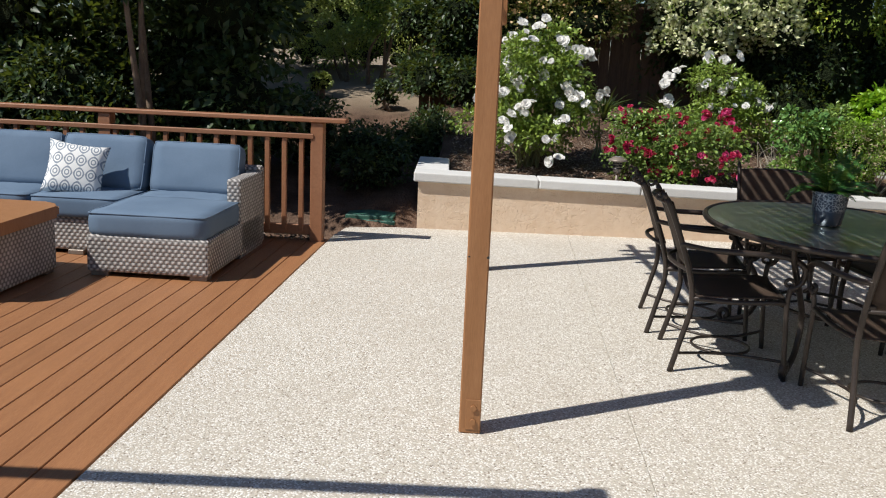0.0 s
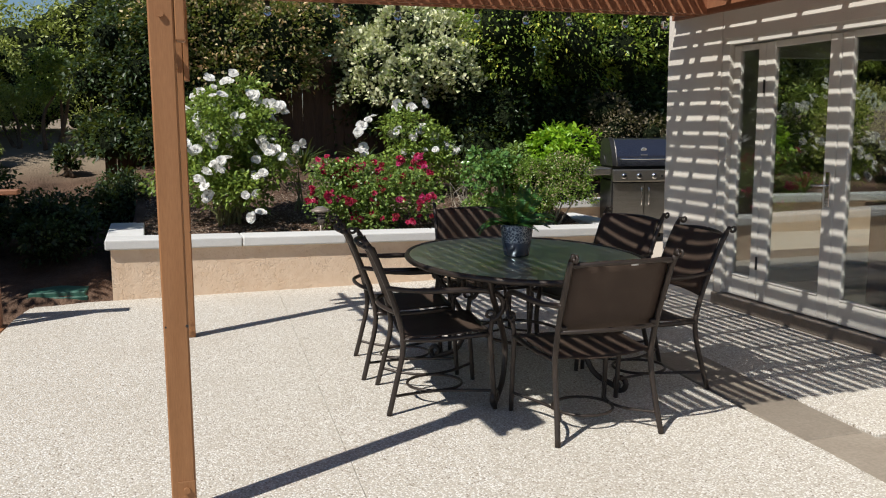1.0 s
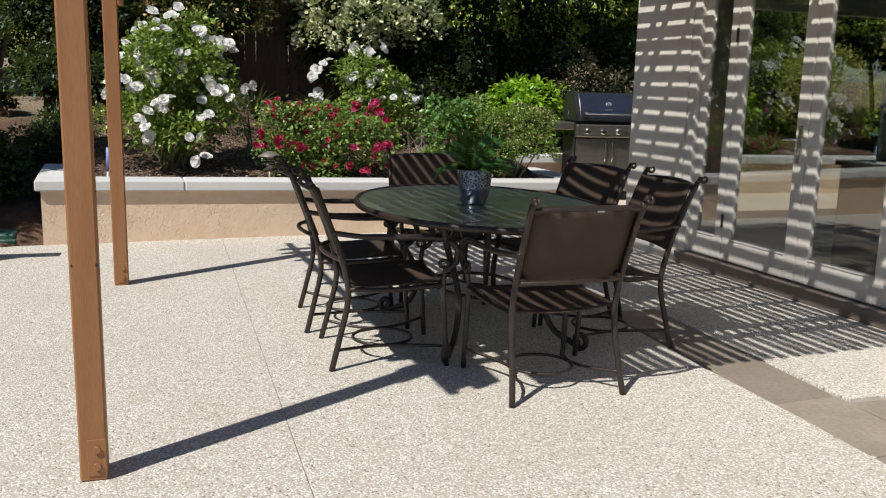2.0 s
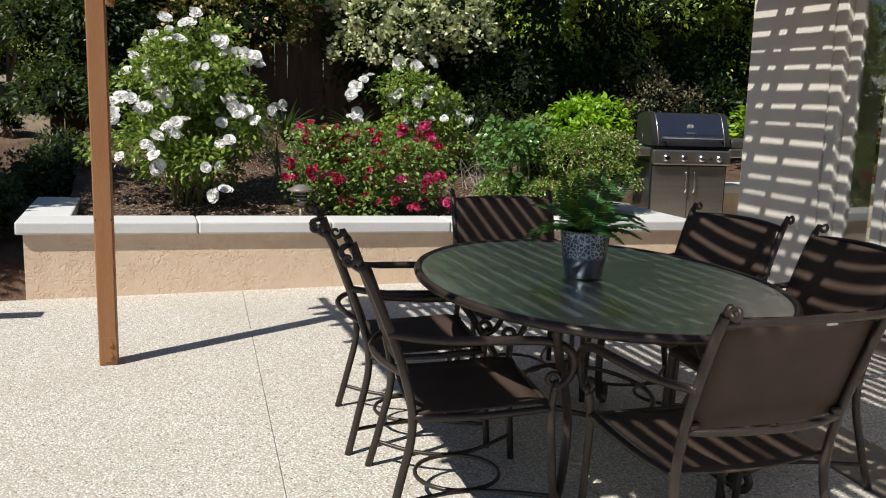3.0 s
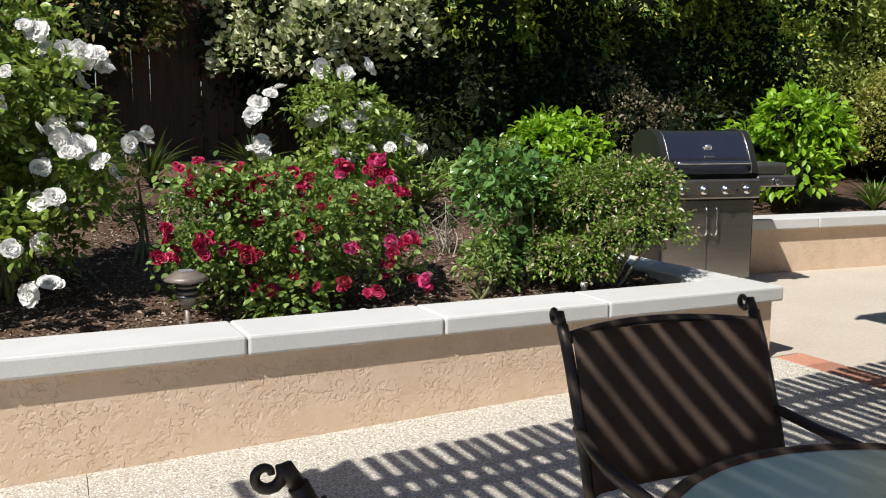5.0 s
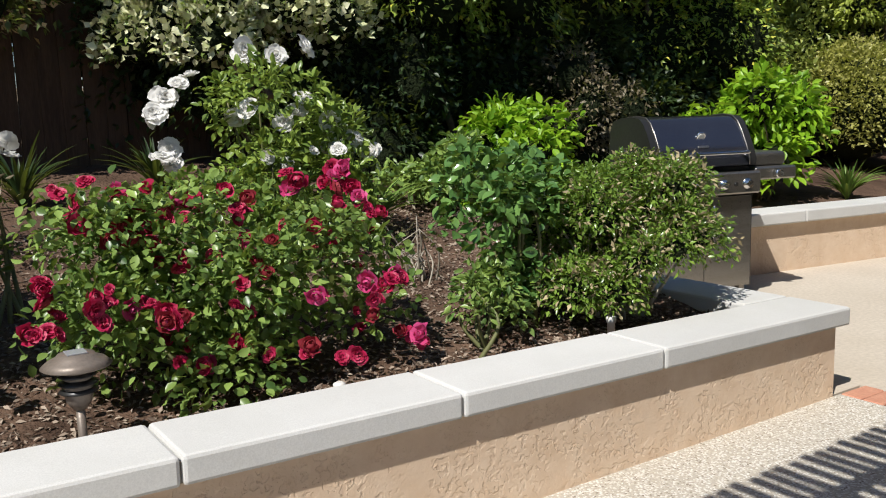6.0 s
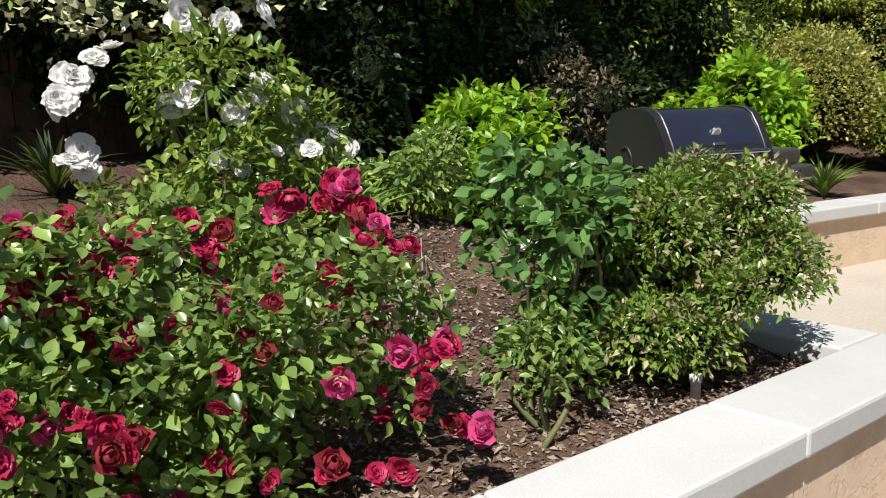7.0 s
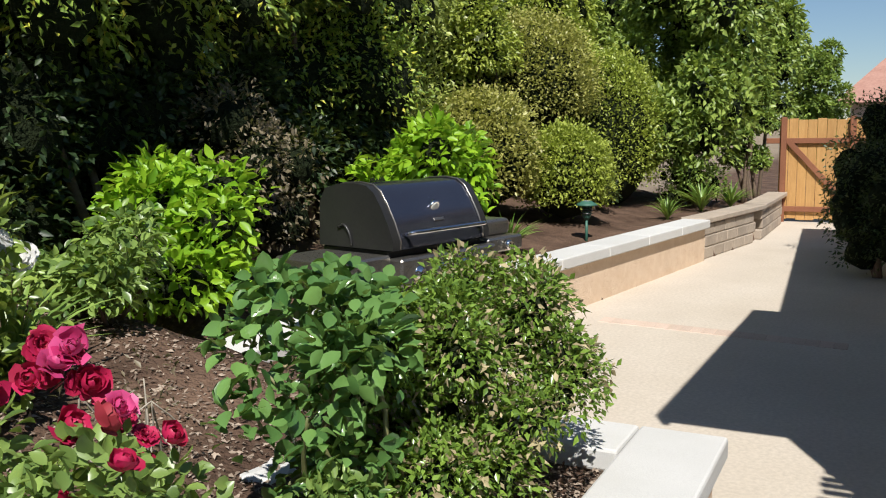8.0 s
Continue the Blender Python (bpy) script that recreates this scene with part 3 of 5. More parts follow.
# ---- planter walls ----
def stuccoed(name, label, poly, z1):
    bm = prism(poly, -0.1, z1)
    ob = part(name, bm, "stucco")
    return tagged(ob, label, "wall", kind="structure")


wall_a = stuccoed("planter_wall", "low tan stucco planter wall with pale cast caps", [(-0.48, 7.67), (4.60, 7.67), (4.60, 9.1), (4.36, 9.1), (4.36, 7.91), (-0.24, 7.91), (-0.24, 9.0), (-0.48, 9.0)], 0.385)


CAP_FALL = 0.0185


def cap_level(x):
    """The planter's cap falls slightly towards the house."""
    return 0.513 - CAP_FALL * (x - 0.2)


for v in wall_a.data.vertices:
    if v.co.z > 0.1:
        v.co.z = cap_level(v.co.x) - 0.088


def cap_stone(owner, x0, x1, y0, y1, z0=None, z1=None):
    if z0 is None:
        xm, ym, size = (x0 + x1) / 2, (y0 + y1) / 2, (abs(x1 - x0) - 0.006, abs(y1 - y0) - 0.006, 0.086)
        lean = pose(xm, ym, cap_level(xm) - 0.043, 0, math.degrees(math.atan(CAP_FALL)))
        return part("cap_stone", box((0, 0, 0), size, 0.012, m=lean, seg=2), "cap", owner)
    bm = box(((x0 + x1) / 2, (y0 + y1) / 2, (z0 + z1) / 2), (abs(x1 - x0) - 0.006, abs(y1 - y0) - 0.006, z1 - z0), 0.012, seg=2)
    return part("cap_stone", bm, "cap", owner)


joints = [-0.525, 0.62, 1.55, 2.46, 3.40, 4.645]
for k, (x0, x1) in enumerate(zip(joints, joints[1:])):
    cap_stone(wall_a, x0, x1, 7.62, 7.95)
cap_stone(wall_a, -0.525, -0.20, 7.95, 9.04)
cap_stone(wall_a, 4.31, 4.645, 7.95, 8.6)
cap_stone(wall_a, 4.31, 4.645, 8.6, 9.14)
part("mortar_joint", box((0, 0, 0), (5.1, 0.3, 0.06), m=pose(2.06, 7.79, cap_level(2.06) - 0.05, 0, math.degrees(math.atan(CAP_FALL)))), "mortar", wall_a)

wall_b = stuccoed("garden_wall", "low tan stucco garden wall with pale caps", [(6.35, 9.867), (12.2, 9.002), (12.23, 9.242), (6.4, 10.11), (6.3, 10.2), (4.4, 10.2), (4.4, 9.95), (6.2, 9.95)], 0.40)
for k in range(6):
    x0, x1 = 6.45 + k * 0.963, 6.45 + (k + 1) * 0.963
    bm = box((0, 0, 0.45), (math.hypot(x1 - x0, wall2_line(x1) - wall2_line(x0)) - 0.006, 0.34, 0.1), 0.012, seg=2)
    ob = part("cap_stone", bm, "cap", wall_b)
    ob.matrix_basis = pose((x0 + x1) / 2, (wall2_line(x0) + wall2_line(x1)) / 2 + 0.11, 0, 0, 0, -8.4)
for k in range(2):
    cap_stone(wall_b, 4.5 + 0.96 * k, 4.5 + 0.96 * (k + 1), 9.9, 10.24, 0.402, 0.5)

# block wall that steps on to the gate
block_wall = thing("block_wall", "stacked tan concrete block garden wall", "wall", kind="structure")
block_mesh = bpy.data.meshes.new("block")
bm = box((0, 0, 0), (0.395, 0.24, 0.142), 0.014)
bm.to_mesh(block_mesh)
bm.free()
for run, (xa, ya, xb, yb, rows) in enumerate(((12.28, 9.03, 14.6, 8.62, 3), (14.62, 8.62, 17.4, 8.57, 3))):
    length = math.hypot(xb - xa, yb - ya)
    ang = math.degrees(math.atan2(yb - ya, xb - xa))
    for r in range(rows):
        n = int(length / 0.4)
        for k in range(n):
            u = (k + (0.75 if r % 2 else 0.5)) * 0.4
            b = part("block", block_mesh, "block", block_wall)
            b.matrix_basis = pose(xa + (xb - xa) * u / length, ya + (yb - ya) * u / length + 0.12, 0.07 + 0.145 * r, 0, 0, ang)
    bm = box((length / 2, 0.12, 0.02 + 0.145 * rows), (length + 0.1, 0.32, 0.07), 0.012)
    cap = part("cap_stone", bm, "block", block_wall)
    cap.matrix_basis = pose(xa, ya, 0.02, 0, 0, ang)

# ---- house with glazed doors ----
house = thing("house_wall", "grey-beige stucco house wall beside the patio", "house", kind="structure")
HX = 4.25
WALL_TOP = 2.78
part("wall", prism([(HX, 5.86), (HX + 0.22, 5.86), (HX + 0.22, 6.40), (5.2, 6.40), (5.2, 6.62), (HX, 6.62)], -0.1, WALL_TOP), "house", house)
part("wall", box((11.45, 6.51, 1.34), (5.1, 0.22, 2.88)), "house", house)
part("header", box((7.05, 6.51, 2.45), (3.7, 0.22, 0.66)), "house", house)
part("header", box((HX + 0.11, 0.38, 2.46), (0.22, 10.94, 0.64)), "house", house)
part("wall", box((HX + 0.11, -2.6, 1.02), (0.22, 5.0, 2.23)), "house", house)
part("wall", box((9.0, -5.0, 1.3), (9.5, 0.2, 2.9)), "house", house)
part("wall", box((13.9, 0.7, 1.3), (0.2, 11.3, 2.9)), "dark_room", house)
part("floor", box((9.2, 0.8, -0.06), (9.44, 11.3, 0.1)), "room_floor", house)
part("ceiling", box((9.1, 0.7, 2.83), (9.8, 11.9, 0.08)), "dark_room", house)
part("roof", prism([(4.0, -5.4), (14.3, -5.4), (14.3, 7.12), (7.25, 6.80), (7.25, 6.98), (4.0, 7.10)], 2.88, 3.0), "roof", house)
part("fascia", box((0, 0, 0), (3.25, 0.03, 0.2)), "rail", house).matrix_basis = pose(5.625, 7.06, 2.9, 0, 0, -2.1)
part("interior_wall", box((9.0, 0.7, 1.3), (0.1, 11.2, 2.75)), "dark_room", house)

# glazing on the house's north side, seen through the doors
glazed = thing("window_1", "beige framed full-height glazing on the garden side", "window", kind="structure")
part("window_frame", box((7.05, 6.51, 0.06), (3.7, 0.12, 0.12), 0.006), "door_paint", glazed)
part("window_frame", box((7.05, 6.51, 2.09), (3.7, 0.12, 0.06), 0.006), "door_paint", glazed)
for k in range(5):
    xm = 5.24 + 0.905 * k
    part("mullion", box((xm, 6.51, 1.09), (0.08, 0.11, 1.94), 0.006), "door_paint", glazed)
    if k < 4:
        light = part("pane", box((xm + 0.4525, 6.51, 1.09), (0.83, 0.006, 1.95)), "glass", glazed)
        light.visible_shadow = False

doors = thing("door_1", "beige glazed patio doors with lever handles", "door", kind="structure")
DX = HX + 0.07
part("frame_head", box((DX, 2.9, 2.115), (0.12, 5.92, 0.055), 0.004), "door_paint", doors)
part("threshold", box((DX - 0.01, 2.9, 0.05), (0.17, 5.92, 0.10), 0.01), "lamp_metal", doors, "bronze threshold")
part("jamb", box((DX, 5.81, 1.1), (0.13, 0.09, 2.0), 0.006), "door_paint", doors)
edges = [5.765, 5.385, 4.62, 3.86, 3.1, 2.34, 1.58, 0.82, 0.0]
stile = 0.105
for k, (ya, yb) in enumerate(zip(edges, edges[1:])):
    leaf_w = ya - yb - 0.006
    leaf = part("door_leaf", bmesh.new(), "door_paint", doors)
    bm = bmesh.new()
    ym = (ya + yb) / 2
    st = 0.08 if k == 0 else stile
    add_box(bm, (DX, ya - 0.003 - st / 2, 1.09), (0.045, st, 1.97), 0.006)
    add_box(bm, (DX, yb + 0.003 + st / 2, 1.09), (0.045, st, 1.97), 0.006)
    add_box(bm, (DX, ym, 2.055), (0.044, leaf_w - 2 * st, 0.045), 0.004)
    add_box(bm, (DX, ym, 0.185), (0.044, leaf_w - 2 * st, 0.16), 0.004)
    add_box(bm, (DX, ym, 0.272), (0.056, leaf_w - 2 * st, 0.014), 0.003)
    bm.to_mesh(leaf.data)
    bm.free()
    pane = part("pane", box((DX + 0.002, ym, 1.155), (0.006, leaf_w - 2 * st + 0.01, 1.77)), "glass", leaf)
    pane.visible_shadow = False
    if k in (1, 3, 5):
        hb = bmesh.new()
        add_box(hb, (DX - 0.03, yb + 0.05, 1.02), (0.012, 0.045, 0.24), 0.004)
        add_tube(hb, [(DX - 0.03, yb + 0.05, 1.05), (DX - 0.075, yb + 0.05, 1.05), (DX - 0.08, yb + 0.16, 1.045)], 0.009, 8)
        part("door_handle", hb, "chrome", leaf, "satin metal lever handle")
        for zz in (0.4, 1.75):
            part("hinge", tube([(DX - 0.03, ya - 0.004, zz - 0.05), (DX - 0.03, ya - 0.004, zz + 0.05)], 0.009, 8), "black", leaf)

board = thing("sideboard", "dark wooden sideboard inside the glazed room", "sideboard", at=pose(5.62, 4.45, -0.01))
part("body", box((0, 0, 0.43), (0.58, 1.76, 0.78), 0.006), "fence", board)
part("top", box((0, 0, 0.84), (0.64, 1.82, 0.035), 0.006), "black", board)
for k in range(3):
    part("door", box((-0.295, -0.58 + 0.58 * k, 0.44), (0.02, 0.55, 0.68), 0.005), "fence", board)
for sx in (-1, 1):
    for sy in (-1, 1):
        part("foot", box((sx * 0.24, sy * 0.82, 0.02), (0.06, 0.06, 0.04), 0.004), "black", board)

# ---- pergola ----
pergola = thing("pergola", "red-brown stained wooden pergola with close slats", "pergola", kind="structure")
PT = 2.40
post_mesh = bpy.data.meshes.new("post")
bm = box((0, 0, 1.26), (0.089, 0.089, 2.52), 0.006)
bm.to_mesh(post_mesh)
bm.free()
# The last post only holds up the unseen beam over the deck
for px, py, rz in ((-0.070, 3.145, -3), (0.077, 6.115, -3), (-1.37, 1.72, 0), (-5.18, 1.72, 0)):
    root = part("post", post_mesh, "post", pergola)
    root.matrix_basis = pose(px, py, 0, 0, 0, rz)
    sb = bmesh.new()
    add_box(sb, (0.012, -0.047, 0.085), (0.06, 0.004, 0.13), 0.001)
    for bz in (0.055, 0.115):
        add_tube(sb, [(0.012, -0.046, bz), (0.012, -0.058, bz)], 0.013, 8)
    base = part("post_anchor", sb, "post", root, "painted steel anchor with two bolts")
    base.parent = root
    for hx, hr in ((0.040, 0.006), (-0.036, 0.004)):
        part("bolt_hole", tube([(hx, -0.0425, 0.748), (hx, -0.0455, 0.748)], hr, 8), "black", root)
    cleat = part("cleat", box((0.064, 0, 2.07), (0.036, 0.085, 0.58), 0.004), "post", root)
    part("bolt", tube([(0.0, -0.044, 1.87), (0.0, -0.056, 1.87)], 0.012, 8), "post", root)

for k, yy in enumerate((3.065, 3.225, 6.035, 6.195)):
    part("rafter", box((1.93, yy, PT + 0.02), (4.60, 0.038, 0.14), 0.004), "beam", pergola)
for k, yy in enumerate((3.62, 4.05, 4.48, 4.91, 5.34, 5.72)):
    part("rafter", box((1.93, yy, PT + 0.055), (4.60, 0.038, 0.07), 0.004), "beam", pergola)
for off in (-0.070, 0.063):
    part("beam", box((0, 0, 0), (0.04, 3.7, 0.19), 0.004), "beam", pergola).matrix_basis = pose(off, 4.6, PT - 0.055, 0, 0, -2.8)
# Out-of-view beam, added so its shadow edge crosses the deck
part("beam", box((-3.3, 1.72, PT + 0.02), (3.95, 0.04, 0.14), 0.004), "beam", pergola)
part("ledger", box((4.226, 4.57, PT + 0.02), (0.04, 3.9, 0.14), 0.004), "beam", pergola)
slat_mesh = bpy.data.meshes.new("slat")
bm = box((0, 0, 0), (0.041, 3.80, 0.038), 0.003)
bm.to_mesh(slat_mesh)
bm.free()
slat_x = [-0.33] + [0.115 + 0.083 * k for k in range(49)]
for k, xx in enumerate(slat_x):
    s = part("slat", slat_mesh, "beam", pergola)
    s.matrix_basis = pose(xx, 4.53 + 0.008 * math.sin(k * 2.3), PT + 0.111, 0, 0, 0.25 * math.sin(k * 1.7))

# ---- deck ----
deck = thing("deck", "red-brown composite deck with dark gaps", "deck", kind="structure")
ANG = -3.6
DM = pose(-1.21, 6.85, 0, 0, 0, ANG)
bw = 0.139
for k in range(34):
    wide = 0.15 if k == 0 else bw
    u = -0.077 if k == 0 else -0.155 - (k - 0.5) * (bw + 0.005)
    y_lo, y_hi = -9.5, 0.14
    ob = part("board", box((u, (y_lo + y_hi) / 2, -0.013), (wide, y_hi - y_lo, 0.026), 0.003), "deck", deck)
    ob.matrix_basis = DM
part("fascia", box((-0.004, -4.7, -0.05), (0.012, 9.6, 0.06)), "deck", deck).matrix_basis = DM
# Black sheet under the boards stands in for the dark inside the gaps
part("gap_backing", box((-2.6, -4.7, -0.06), (5.2, 9.6, 0.05)), "black", deck).matrix_basis = DM

# ---- deck railing ----
railing = thing("deck_railing", "red-brown wooden deck railing with square balusters", "railing", kind="structure")
railing.matrix_basis = pose(-1.285, 6.9, 0, 0, 0, ANG)
part("cap_rail", box((-2.36, 0.0, 1.005), (5.2, 0.14, 0.036), 0.006), "rail", railing)
part("upper_rail", box((-2.5, -0.02, 0.872), (4.95, 0.085, 0.04), 0.005), "rail", railing)
part("lower_rail", box((-2.5, 0.0, 0.09), (4.95, 0.04, 0.085), 0.005), "rail", railing)
for u in (0.0, -1.78, -3.56, -5.0):
    part("rail_post", box((u, 0, 0.46), (0.105, 0.105, 1.05), 0.006), "rail", railing)
bal = bpy.data.meshes.new("baluster")
bm = box((0, 0, 0), (0.038, 0.038, 0.78), 0.004)
bm.to_mesh(bal)
bm.free()
for k in range(34):
    u = -0.13 - 0.142 * k
    if min(abs(u + 1.78), abs(u + 3.56)) < 0.08:
        continue
    part("baluster", bal, "rail", railing).matrix_basis = pose(u, -0.03, 0.475)

# ---- fence behind the garden ----
fence = thing("fence", "dark weathered plank fence behind the garden, leaf shade put into its brown", "fence", kind="structure")
plank = bpy.data.meshes.new("plank")
bm = box((0, 0, 0.6), (0.143, 0.02, 1.5), 0.003)
bm.to_mesh(plank)
bm.free()
rf = random.Random(5)
for k in range(120):
    x = -0.6 + 0.145 * k
    part("plank", plank, "fence", fence).matrix_basis = pose(x, 12.1 + 0.008 * rf.random(), soil_height(x, 12.1) + rf.uniform(-0.02, 0.02), 0, rf.uniform(-0.6, 0.6), 0)
for zz in (1.2, 2.0):
    part("fence_rail", box((8.1, 12.15, zz + 0.1), (17.6, 0.04, 0.09)), "fence", fence)


# ---- dining set ----
def spiral(c, r0, turns, start, axis_u, axis_v, steps=18, shrink=0.25):
    """A scroll winding inward from radius r0 round c."""
    out = []
    for k in range(steps + 1):
        t = k / steps
        a = start + turns * 2 * math.pi * t
        r = r0 * (1 - (1 - shrink) * t)
        out.append(Vector(c) + Vector(axis_u) * r * math.cos(a) + Vector(axis_v) * r * math.sin(a))
    return out


def sling(corners_fn, nu, nv, thick):
    """A thin stretched cloth over a parametric patch."""
    bm = bmesh.new()
    top = [[bm.verts.new(corners_fn(i / nu, j / nv)) for i in range(nu + 1)] for j in range(nv + 1)]
    for j in range(nv):
        for i in range(nu):
            f = bm.faces.new((top[j][i], top[j][i + 1], top[j + 1][i + 1], top[j + 1][i]))
            f.smooth = True
    bm.normal_update()
    bmesh.ops.solidify(bm, geom=bm.faces[:], thickness=thick)
    return bm


def dining_chair(at, label):
    """A metal armchair with a woven seat, facing +y."""
    ch = thing("dining_chair", label, "chair", "chairs round the patio table", at=at)
    Y, Z = (0, 1, 0), (0, 0, 1)
    for s in (-1, 1):
        up = curve_pts([(s * 0.275, -0.285, 0.0), (s * 0.262, -0.245, 0.16), (s * 0.255, -0.205, 0.36), (s * 0.258, -0.24, 0.55), (s * 0.262, -0.325, 0.78), (s * 0.264, -0.375, 0.885)], 4)
        part("rear_leg", tube(up, [0.0145] * len(up), 8), "iron", ch)
        scroll = [Vector((s * 0.264, -0.375, 0.885)), Vector((s * 0.264, -0.392, 0.912))] + spiral((s * 0.264, -0.415, 0.903), 0.023, -1.05, 0.45, Y, Z, 14, 0.3)
        part("finial", tube(scroll, [0.0115] * 2 + [0.0092 - 0.0003 * k for k in range(len(scroll) - 2)], 8), "iron", ch)
        front = curve_pts([(s * 0.272, 0.275, 0.0), (s * 0.27, 0.262, 0.2), (s * 0.268, 0.25, 0.40), (s * 0.275, 0.262, 0.5)], 4)
        part("front_leg", tube(front, 0.0135, 8), "iron", ch)
        arm = curve_pts([(s * 0.262, -0.29, 0.665), (s * 0.285, -0.14, 0.648), (s * 0.295, 0.05, 0.645), (s * 0.292, 0.22, 0.638), (s * 0.287, 0.30, 0.60), (s * 0.282, 0.315, 0.545), (s * 0.278, 0.29, 0.495), (s * 0.276, 0.25, 0.475)], 4)
        part("armrest", tube(arm, [0.013] * 5 + [0.0155] * (len(arm) - 13) + [0.012] * 8, 8), "iron", ch)
        curl = spiral((s * 0.276, 0.245, 0.505), 0.032, 1.0, -1.5, Y, Z, 12, 0.35)
        part("arm_scroll", tube(curl, 0.009, 6), "iron", ch)
        side_rail = curve_pts([(s * 0.255, -0.21, 0.39), (s * 0.262, 0.0, 0.385), (s * 0.268, 0.255, 0.405)], 4)
        part("seat_rail", tube(side_rail, 0.013, 8), "iron", ch)
        loop = curve_pts([(s * 0.272, -0.262, 0.10), (s * 0.19, -0.13, 0.085), (s * 0.155, 0.0, 0.08), (s * 0.19, 0.13, 0.085), (s * 0.271, 0.266, 0.10)], 5)
        part("stretcher", tube(loop, 0.008, 6), "iron", ch)
    ring = [Vector((0.15 * math.cos(a), 0.15 * math.sin(a), 0.08)) for a in [2 * math.pi * k / 24 for k in range(25)]]
    part("stretcher_ring", tube(ring, 0.008, 6), "iron", ch)
    for zz, yy, bow in ((0.86, -0.36, 0.055), (0.53, -0.232, 0.075)):
        rail = [Vector((0.26 * u, yy - bow * (1 - u * u), zz + 0.012 * (1 - u * u))) for u in [k / 8 - 1 for k in range(17)]]
        part("back_rail", tube(rail, 0.0115, 8), "iron", ch)
    part("front_rail", tube([(-0.268, 0.252, 0.40), (0, 0.262, 0.392), (0.268, 0.252, 0.40)], 0.012, 8), "iron", ch)

    def seat_at(u, v):
        x = (u - 0.5) * 0.515
        y = -0.20 + 0.462 * v
        z = 0.405 + 0.028 * v * v - 0.022 * math.sin(math.pi * u) - 0.03 * max(v - 0.85, 0) * 4
        return (x, y, z)

    def back_at(u, v):
        x = (u - 0.5) * 0.505
        z = 0.535 + 0.335 * v
        y = -0.234 - 0.125 * v - 0.03 * math.sin(math.pi * u)
        return (x, y + 0.012, z)

    part("seat", sling(seat_at, 8, 8, 0.006), "sling", ch, "dark brown woven sling seat")
    part("backrest", sling(back_at, 8, 6, 0.006), "sling", ch, "dark brown woven sling back")
    for k in range(4):
        vv = (0.04, 0.96)[k % 2]
        xx = (-0.235, 0.235)[k // 2]
        x, y, z = back_at(0.5 + xx / 0.505, vv)
        part("sling_clip", box((x, y - 0.014, z), (0.035, 0.02, 0.022), 0.005), "iron", ch)
    return ch


CHAIR = "bronze metal armchair with brown sling seat, "
tag_chair = dining_chair(pose(1.865, 3.59, 0, 0, 0, 0.0), CHAIR + "back to the open patio")
part("tag", box((0.03, -0.412, 0.862), (0.035, 0.004, 0.016), 0.001), "white", tag_chair, "small white sewn tag")
dining_chair(pose(1.29, 4.225, 0, 0, 0, -92.0 - 6), CHAIR + "close beside another")
dining_chair(pose(1.315, 4.89, 0, 0, 0, -92.0 - 6), CHAIR + "close beside another")
dining_chair(pose(2.51, 4.13, 0, 0, 0, 86.0), CHAIR + "before the glazed doors")
dining_chair(pose(2.515, 4.77, 0, 0, 0, 103.0), CHAIR + "before the glazed doors")
dining_chair(pose(2.01, 5.38, 0, 0, 0, 171.0), CHAIR + "facing away from the planter")

TX, TY, TA, TB, TH = 1.905, 4.44, 0.645, 0.86, 0.712
table = thing("patio_table", "oval patio table, green glass top, bronze metal base", "table", at=pose(TX, TY, 0))
bm = bmesh.new()
n = 64
top = [bm.verts.new((TA * math.cos(2 * math.pi * k / n), TB * math.sin(2 * math.pi * k / n), TH + 0.006)) for k in range(n)]
f = bm.faces.new(top)
bm.normal_update()
bmesh.ops.solidify(bm, geom=[f], thickness=0.008)
part("tabletop", bm, "table_glass", table, "obscure grey-green glass top")
rim = [Vector(((TA + 0.008) * math.cos(2 * math.pi * k / n), (TB + 0.008) * math.sin(2 * math.pi * k / n), TH - 0.003)) for k in range(n + 1)]
bm = bmesh.new()
add_tube(bm, rim, 0.017, 8, cap=False)
bmesh.ops.remove_doubles(bm, verts=bm.verts[:], dist=0.0005)
part("rim", bm, "iron", table)
for sx in (-1, 1):
    for sy in (-1, 1):
        d = Vector((sx * 0.6, sy * 0.8, 0))
        keys = [(d.x * 0.72, d.y * 0.72, TH - 0.01), (d.x * 0.66, d.y * 0.66, 0.6), (d.x * 0.48, d.y * 0.48, 0.40), (d.x * 0.40, d.y * 0.40, 0.26), (d.x * 0.46, d.y * 0.46, 0.10), (d.x * 0.60, d.y * 0.60, 0.03)]
        pts = curve_pts(keys, 5)
        pts += spiral((d.x * 0.62, d.y * 0.62, 0.058), 0.046, 1.0, -1.45, d, (0, 0, 1), 14, 0.3)
        part("leg", tube(pts, 0.0165, 8), "iron", table)
        brace = curve_pts([(d.x * 0.70, d.y * 0.70, 0.64), (d.x * 0.52, d.y * 0.52, 0.66), (d.x * 0.40, d.y * 0.40, 0.58), (d.x * 0.44, d.y * 0.44, 0.5)], 4)
        part("brace", tube(brace + spiral((d.x * 0.475, d.y * 0.475, 0.5), 0.034, 1.0, math.pi, d, (0, 0, 1), 10, 0.4), 0.009, 6), "iron", table)
ring = [Vector((0.24 * math.cos(a), 0.32 * math.sin(a), 0.265)) for a in [2 * math.pi * k / 32 for k in range(33)]]
part("stretcher_ring", tube(ring, 0.010, 6), "iron", table)
for sx in (-1, 1):
    part("support_bar", tube([(sx * 0.3, -0.62, TH - 0.02), (sx * 0.3, 0.62, TH - 0.02)], 0.009, 6), "iron", table)

